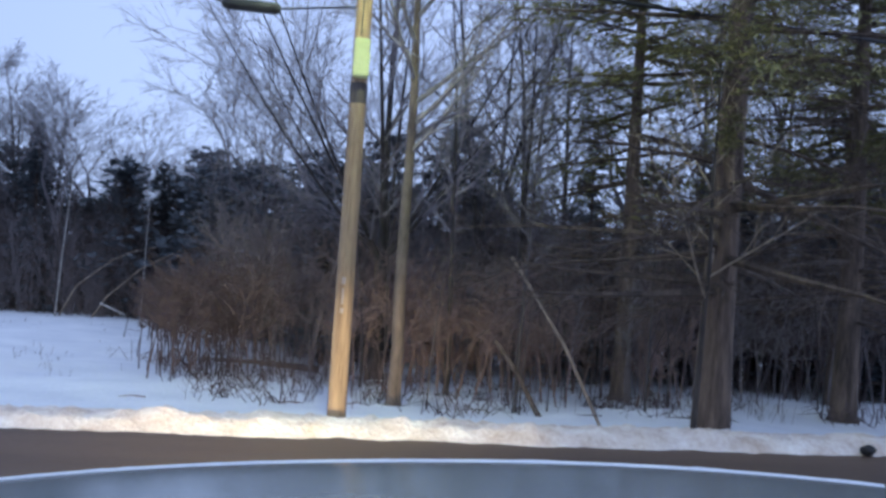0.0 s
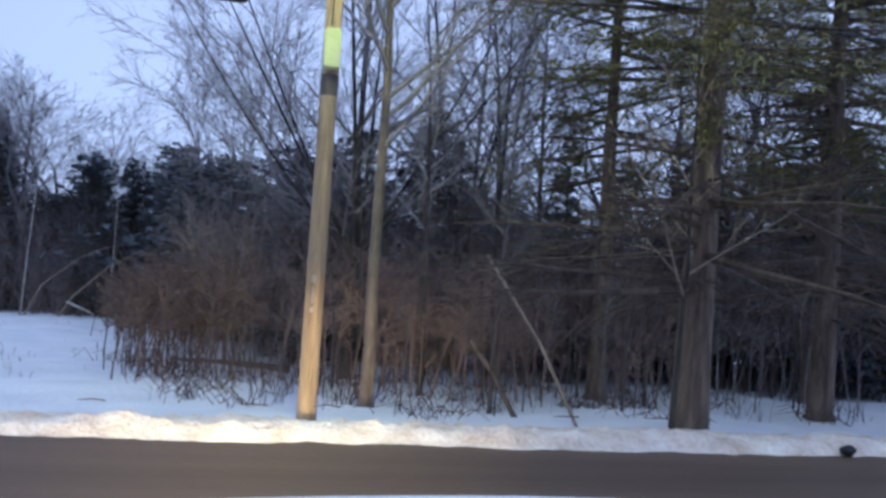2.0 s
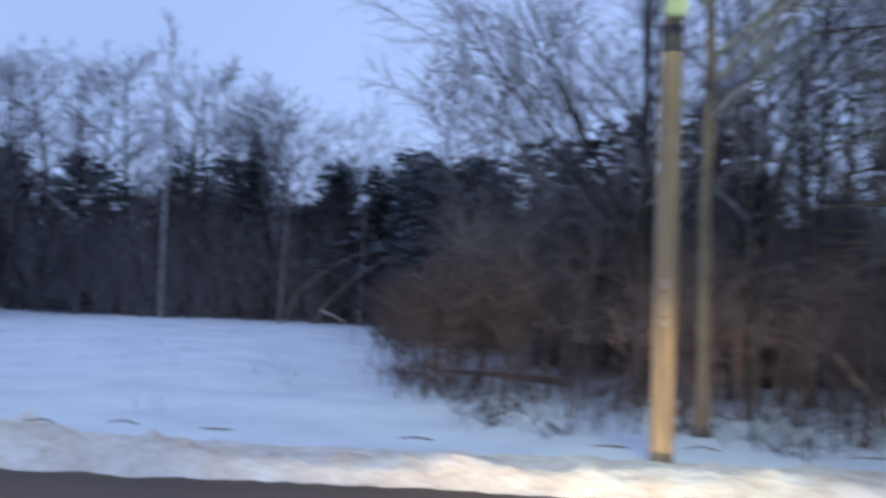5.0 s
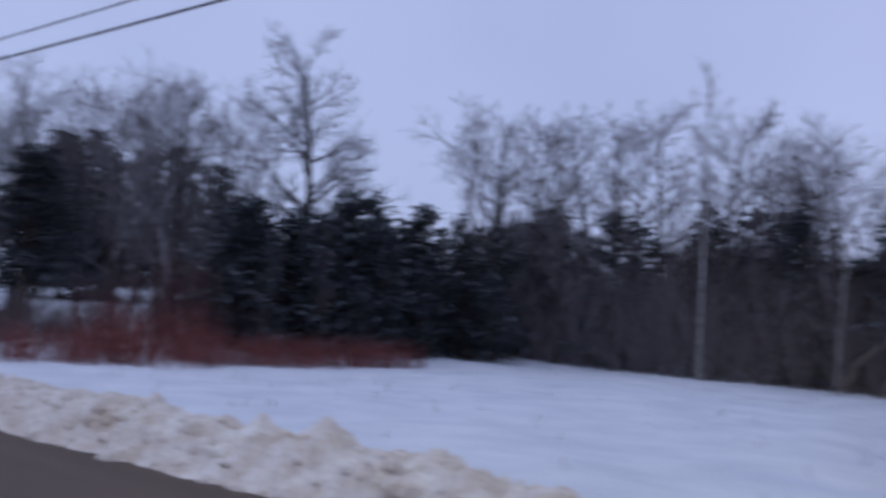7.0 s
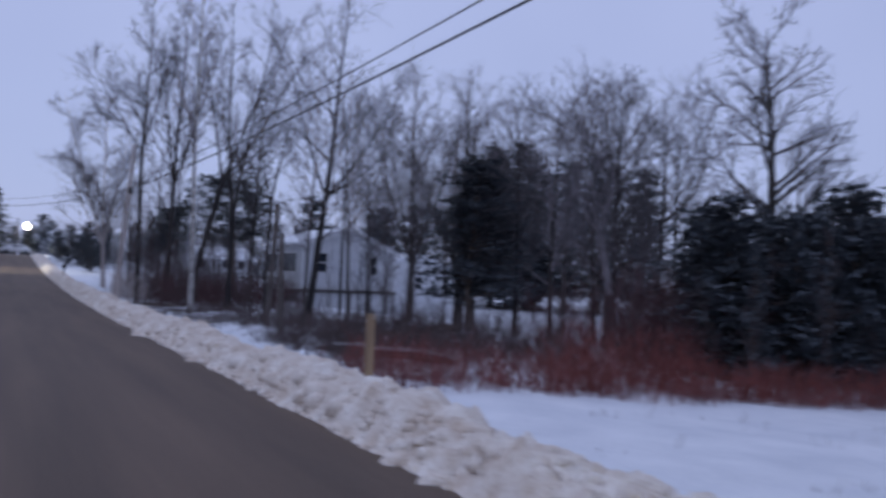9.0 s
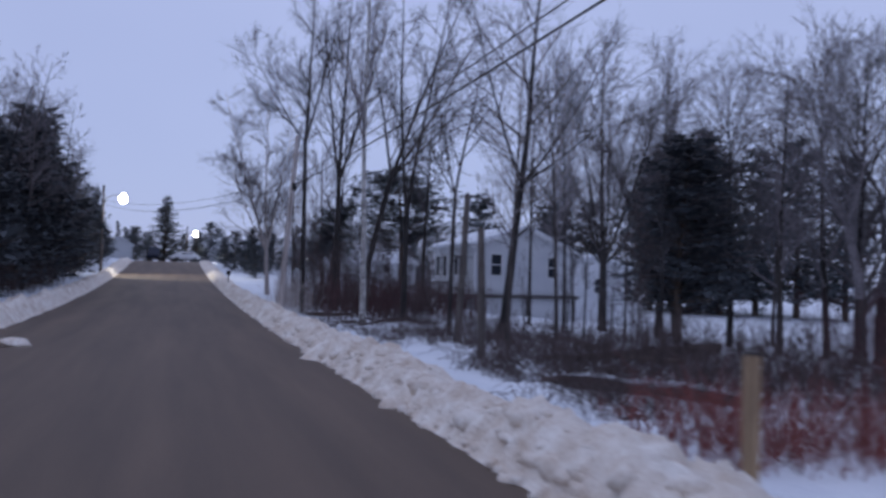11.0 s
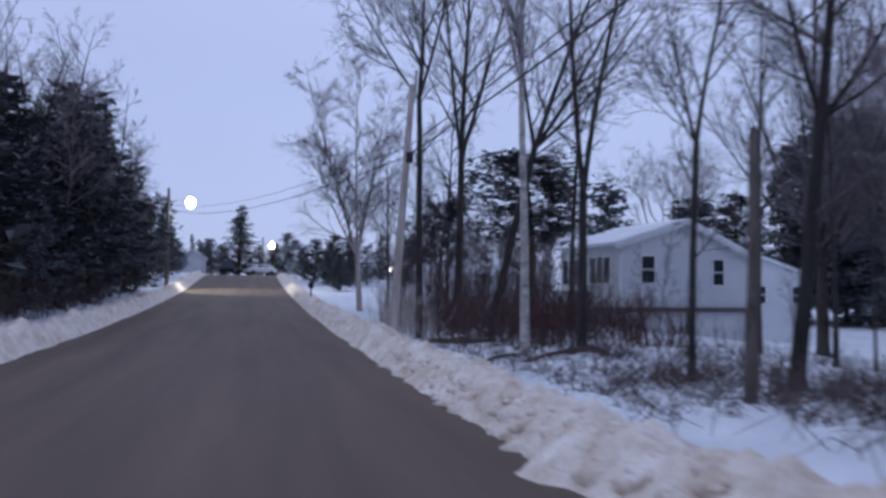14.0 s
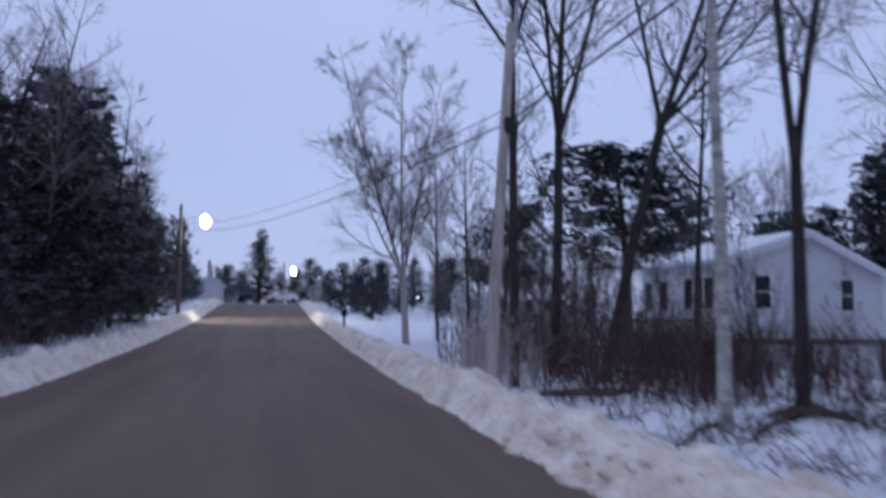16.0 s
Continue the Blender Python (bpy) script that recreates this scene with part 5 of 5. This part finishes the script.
t.add([(0.2, -0.35, 0.12), (0.45, -0.65, 0.17), (0.7, -1.0, 0.2), (1.0, -1.45, 0.15), (1.35, -1.95, 0.16), (1.8, -2.4, 0.18), (2.3, -2.95, 0.12)], [0.02, 0.06, 0.075, 0.06, 0.08, 0.07, 0.03], 9)
smooth(part("snow_cap", t.data(), SNOW, old_trunk, "strip of snow along the top"))
spar("fallen_branch", "dark fallen branch pointing from the birch to the road", "branch", [g(2.3, 45.2, 0.05), g(2.8, 45.8, 0.14), g(3.5, 46.55, 0.12)], [0.025, 0.04, 0.05], DARKBARK, "branch", 7)
spar("fallen_branch", "dark rotten branch pointing from the forked tree to the road", "branch", [g(3.2, 45.2, 0.04), g(4.2, 46.2, 0.16), g(5.3, 47.2, 0.2)], [0.03, 0.045, 0.06], ROTBARK, "branch", 7)
mound = spar("root_mound", "dark mound of roots and rotten wood under the forked tree", "stump", [g(5.1, 47.2, -0.06), g(5.4, 47.25, 0.02), g(5.7, 47.2, 0.05), g(6.05, 47.1, 0.0), g(6.4, 47.1, -0.05)], [0.06, 0.2, 0.24, 0.2, 0.08], ROTBARK, "mound", 12)
t = Tubes()
for k in range(7):
    a = 0.4 + 0.8 * k
    t.add([(0.6, 0.3, 0.3), (0.6 + 0.5 * math.cos(a), 0.3 + 0.5 * math.sin(a), 0.2), (0.6 + 1.0 * math.cos(a), 0.3 + 1.0 * math.sin(a), -0.08)], [0.09, 0.06, 0.03], 6)
smooth(part("root", t.data(), DARKBARK, mound))
spar("fallen_log", "dark fallen log in the brush below the bank", "log", [g(7.2, 33.6, 0.15), g(8.2, 33.0, 0.3), g(9.4, 32.2, 0.5)], [0.1, 0.12, 0.13], DARKBARK)
spar("fallen_log", "thin dark log lying across the brush", "log", [g(5.4, 33.4, 0.1), g(6.4, 32.0, 0.3), g(7.4, 30.6, 0.35)], [0.05, 0.06, 0.07], DARKBARK)
spar("fallen_branch", "pale fallen branch at the edge of the woods", "branch", [(29.9, 8.6, -1.0), (29.9, 8.0, -1.25), (30.0, 7.5, -1.5)], [0.05, 0.05, 0.03], PALEBARK, "branch", 6)
spar("bent_birch", "thin pale birch bent over into an arch", "tree", [g(30.6, 9.1, -0.1), (30.2, 8.4, -0.75), (30.0, 7.0, 0.6), (29.8, 5.5, 1.45), (29.6, 3.9, 1.85)], [0.04, 0.035, 0.03, 0.022, 0.01], PALEWOOD, "trunk", 6)
spar("bent_birch", "thin pale birch bent low into an arch", "tree", [g(30.8, 10.5, -0.1), (30.2, 9.7, -0.35), (30.0, 8.2, 0.9), (29.9, 7.3, 1.35), (29.8, 6.4, 1.55)], [0.035, 0.03, 0.025, 0.018, 0.008], PALEWOOD, "trunk", 6)
spar("thin_birch", "thin leaning white birch stem", "tree", [g(30.3, 10.5, -0.1), (30.2, 10.35, 1.0), (30.1, 10.15, 4.0), (30.1, 10.0, 5.6)], [0.034, 0.03, 0.02, 0.008], PALEBARK, "trunk", 6)
spar("thin_birch", "thin upright pale birch stem at the edge of the field", "tree", [g(30.0, 6.9, -0.1), (30.0, 6.88, 0.5), (30.0, 6.85, 3.4)], [0.032, 0.026, 0.01], PALEBARK, "trunk", 6)
spar("leaning_sapling", "dead sapling leaning over the brush, painted pale as if headlit", "tree", [g(1.9, -3.95, -0.1), (1.9, -3.3, 0.95), (1.85, -2.47, 2.1)], [0.026, 0.023, 0.019], PALEWOOD, "trunk", 7)
spar("leaning_branch", "dark dead branch leaning in the brush", "branch", [g(3.1, -3.4, -0.05), (3.6, -3.1, 0.35), (4.0, -2.85, 0.75)], [0.045, 0.04, 0.035], DARKBARK, "branch", 7)
spar("dead_snag", "broken-off dead trunk standing in the brush", "tree", [g(4.9, 38.7, -0.2), g(5.1, 38.9, 2.2), g(5.3, 39.2, 4.4), g(5.3, 39.2, 4.52)], [0.12, 0.1, 0.09, 0.04], OLDWOOD, "trunk", 10)
spar("dead_snag", "short broken-off dead trunk", "tree", [g(4.2, 34.6, -0.2), g(4.15, 34.6, 1.5), g(4.1, 34.6, 3.1), g(4.1, 34.6, 3.2)], [0.11, 0.1, 0.085, 0.03], OLDWOOD, "trunk", 10)
for snag in [ob for ob in bpy.data.objects if ob.name.startswith("dead_snag")]:
    t = Tubes()
    t.add([(0.02, 0.0, 1.7), (-0.12, -0.16, 1.85), (-0.2, -0.3, 1.9)], [0.04, 0.03, 0.02], 6)
    smooth(part("branch_stub", t.data(), OLDWOOD, snag))
for x, y, top, r in ((5.2, 35.4, 5.5, 0.09), (7.6, 37.6, 6.5, 0.1)):
    stand(tall_tree, x, y, top + 3, x * 90, 0.8)
rock = thing("snow_clod", g(0.05, -6.6, 0.0), "dark dirty clod of ice at the road edge", "ice clod")
bm = bmesh.new()
bmesh.ops.create_icosphere(bm, subdivisions=3, radius=0.085)
for v in bm.verts:
    v.co *= 1 + 0.3 * noise.noise(v.co * 14)
    v.co.z *= 0.8
smooth(part("clod", bm, BLACK, rock))
rock.location.z += 0.06
lump = thing("snow_lump", (-6.72, 37.4, 0.05), "lump of ploughed snow lying on the asphalt", "snow lump")
bm = bmesh.new()
bmesh.ops.create_icosphere(bm, subdivisions=3, radius=0.26)
for v in bm.verts:
    v.co *= 1 + 0.35 * noise.noise(v.co * 5)
    v.co.x *= 1.5
    v.co.z *= 0.55
smooth(part("lump", bm, BANK, lump))
rc = random.Random(91)
for x, y in ((0.75, -0.6), (0.8, 4.6), (0.7, 0.2), (0.66, 5.3), (0.72, 3.7), (0.6, -3.4), (0.7, -4.6), (0.64, 1.9), (0.7, -2.0)):
    a = rc.uniform(0, 3)
    spar("twig", "broken twig lying on the snow bank", "twig", [(x, y, ground_z(x, y) + 0.25), (x + 0.08 * math.cos(a), y + 0.14, ground_z(x, y) + 0.265), (x + 0.05, y + 0.3, ground_z(x, y) + 0.24)], [0.009, 0.008, 0.004], BRUSH, "twig", 5)


# ---- vehicles ----
def far_car(x, y, turn, paint, label, high=1.5):
    ob = thing("car", (x, y, road_z(y)), label, "car")
    ob.rotation_euler = (0, 0, radians(turn))
    bm = bmesh.new()
    prof = [(-2.2, 0.45), (-2.25, 0.8), (-1.3, 0.95), (-0.7, high), (1.3, high), (2.0, 0.95), (2.2, 0.8), (2.2, 0.4)]
    sides_ = [[bm.verts.new((px, s * (0.88 if pz < 1.0 else 0.7), pz)) for px, pz in prof] for s in (-1, 1)]
    bm.faces.new(sides_[0])
    bm.faces.new(sides_[1][::-1])
    n = len(prof)
    for k in range(n):
        bm.faces.new((sides_[0][k], sides_[1][k], sides_[1][(k + 1) % n], sides_[0][(k + 1) % n]))
    bmesh.ops.recalc_face_normals(bm, faces=bm.faces)
    bmesh.ops.bevel(bm, geom=bm.edges[:], offset=0.06, segments=2, affect="EDGES")
    part("body", bm, paint, ob)
    part("windscreen", boxed(-0.4, -0.6, 1.02, 1.1, 0.6, high - 0.12), GLASS, ob)
    for s in (-1, 1):
        part("side_window", boxed(-0.6, s * 0.79, 1.0, 1.2, s * 0.83, high - 0.15), GLASS, ob)
        for px in (-1.4, 1.4):
            bm = bmesh.new()
            bmesh.ops.create_cone(bm, segments=18, radius1=0.33, radius2=0.33, depth=0.22, cap_ends=True, matrix=Matrix.Translation((px, s * 0.8, 0.33)) @ Matrix.Rotation(radians(90), 4, "X"))
            part("wheel", bm, BLACK, ob)
    return ob


far_car(-5.8, 146.0, 85, DARKPAINT, "dark blue van parked at the end of the road", 2.0)
far_car(-1.6, 151.0, 20, TRIM, "white car parked at the end of the road")

# the standing truck's front, from its cowl to its bumper
truck = thing("truck", (-9.30, 0.285, 0.0), "front of a blue-grey truck standing in the driveway", "truck")
truck.rotation_euler = (radians(-4.0), 0, radians(-9.6))


def bonnet_z(u, v):
    """Height of the bonnet; u forward from the driver's eye, v to the left."""
    return 1.664 - 0.03 * (u - 0.6) ** 2 - 0.05 * abs(v / 0.95) ** 2.2 - 0.75 * max(0.0, u - 1.62) ** 2


us, vs = steps([(0.5, 2.15, 0.07)]), steps([(-0.98, 0.98, 0.07)])
pts = [(u, v, bonnet_z(u, v)) for v in vs for u in us]
n = len(us)
part_faces = [(j * n + i, j * n + i + 1, (j + 1) * n + i + 1, (j + 1) * n + i) for j in range(len(vs) - 1) for i in range(n - 1)]
smooth(part("bonnet", (pts, part_faces), PAINT, truck))
rim_u = [1.70, 1.706, 1.712, 1.718, 1.73, 1.745]
rim_v = steps([(-0.97, 0.97, 0.02)])
pts = [(u - (0.012 * noise.noise(Vector((v * 9, 2.2, 0))) + 0.012 * noise.noise(Vector((v * 31, 4.2, 0)))) * (k < 3), v, bonnet_z(u, v) + (0.004 if 0 < k < 5 else -0.002)) for v in rim_v for k, u in enumerate(rim_u)]
n = len(rim_u)
smooth(part("frost", (pts, [(j * n + i, j * n + i + 1, (j + 1) * n + i + 1, (j + 1) * n + i) for j in range(len(rim_v) - 1) for i in range(n - 1)]), SNOW, truck, "thin ridge of frost along the edge of the bonnet"))
for s in (-1, 1):
    bm = boxed(0.5, s * 0.985, 0.75, 1.95, s * 1.0, 1.3)
    part("fender", bm, PAINT, truck)
    part("headlight", boxed(2.16, s * 0.6, 0.75, 2.2, s * 0.93, 0.95, bevel=0.015), glow("lit_headlight", (1.0, 0.85, 0.6), 25.0), truck, "lit warm headlight")
    bm = bmesh.new()
    bmesh.ops.create_cone(bm, segments=28, radius1=0.4, radius2=0.4, depth=0.26, cap_ends=True, matrix=Matrix.Translation((1.45, s * 0.84, 0.4)) @ Matrix.Rotation(radians(90), 4, "X"))
    bmesh.ops.bevel(bm, geom=bm.edges[:], offset=0.03, segments=2, affect="EDGES")
    wheel = part("wheel", bm, BLACK, truck)
part("grille", boxed(2.14, -0.58, 0.75, 2.19, 0.58, 1.2, bevel=0.02), BLACK, truck)
part("front_panel", boxed(2.05, -0.97, 0.7, 2.135, 0.97, 1.36), PAINT, truck)
part("bumper", boxed(2.1, -0.98, 0.48, 2.28, 0.98, 0.72, bevel=0.04), METAL, truck)
part("cowl", boxed(0.36, -0.96, 0.7, 0.48, 0.96, 1.5, bevel=0.03), BLACK, truck)
part("axle", boxed(1.38, -0.7, 0.32, 1.52, 0.7, 0.46, bevel=0.02), BLACK, truck)
for s in (-1, 1):
    d = bpy.data.lights.new("headlight_beam", "SPOT")
    d.energy, d.color, d.spot_size, d.spot_blend, d.shadow_soft_size = 1750, (1.0, 0.74, 0.42), radians(20), 0.9, 0.08
    c, w = math.cos(radians(-9.6)), math.sin(radians(-9.6))
    x, y = -9.33 + 2.3 * c - s * 0.75 * w, 0.36 + 2.3 * w + s * 0.75 * c
    new("headlight_beam", d).matrix_world = look((x, y, 0.85), (x + 10, y + 0.7, 0.35)) @ Matrix.Diagonal((2.5, 1, 1, 1))
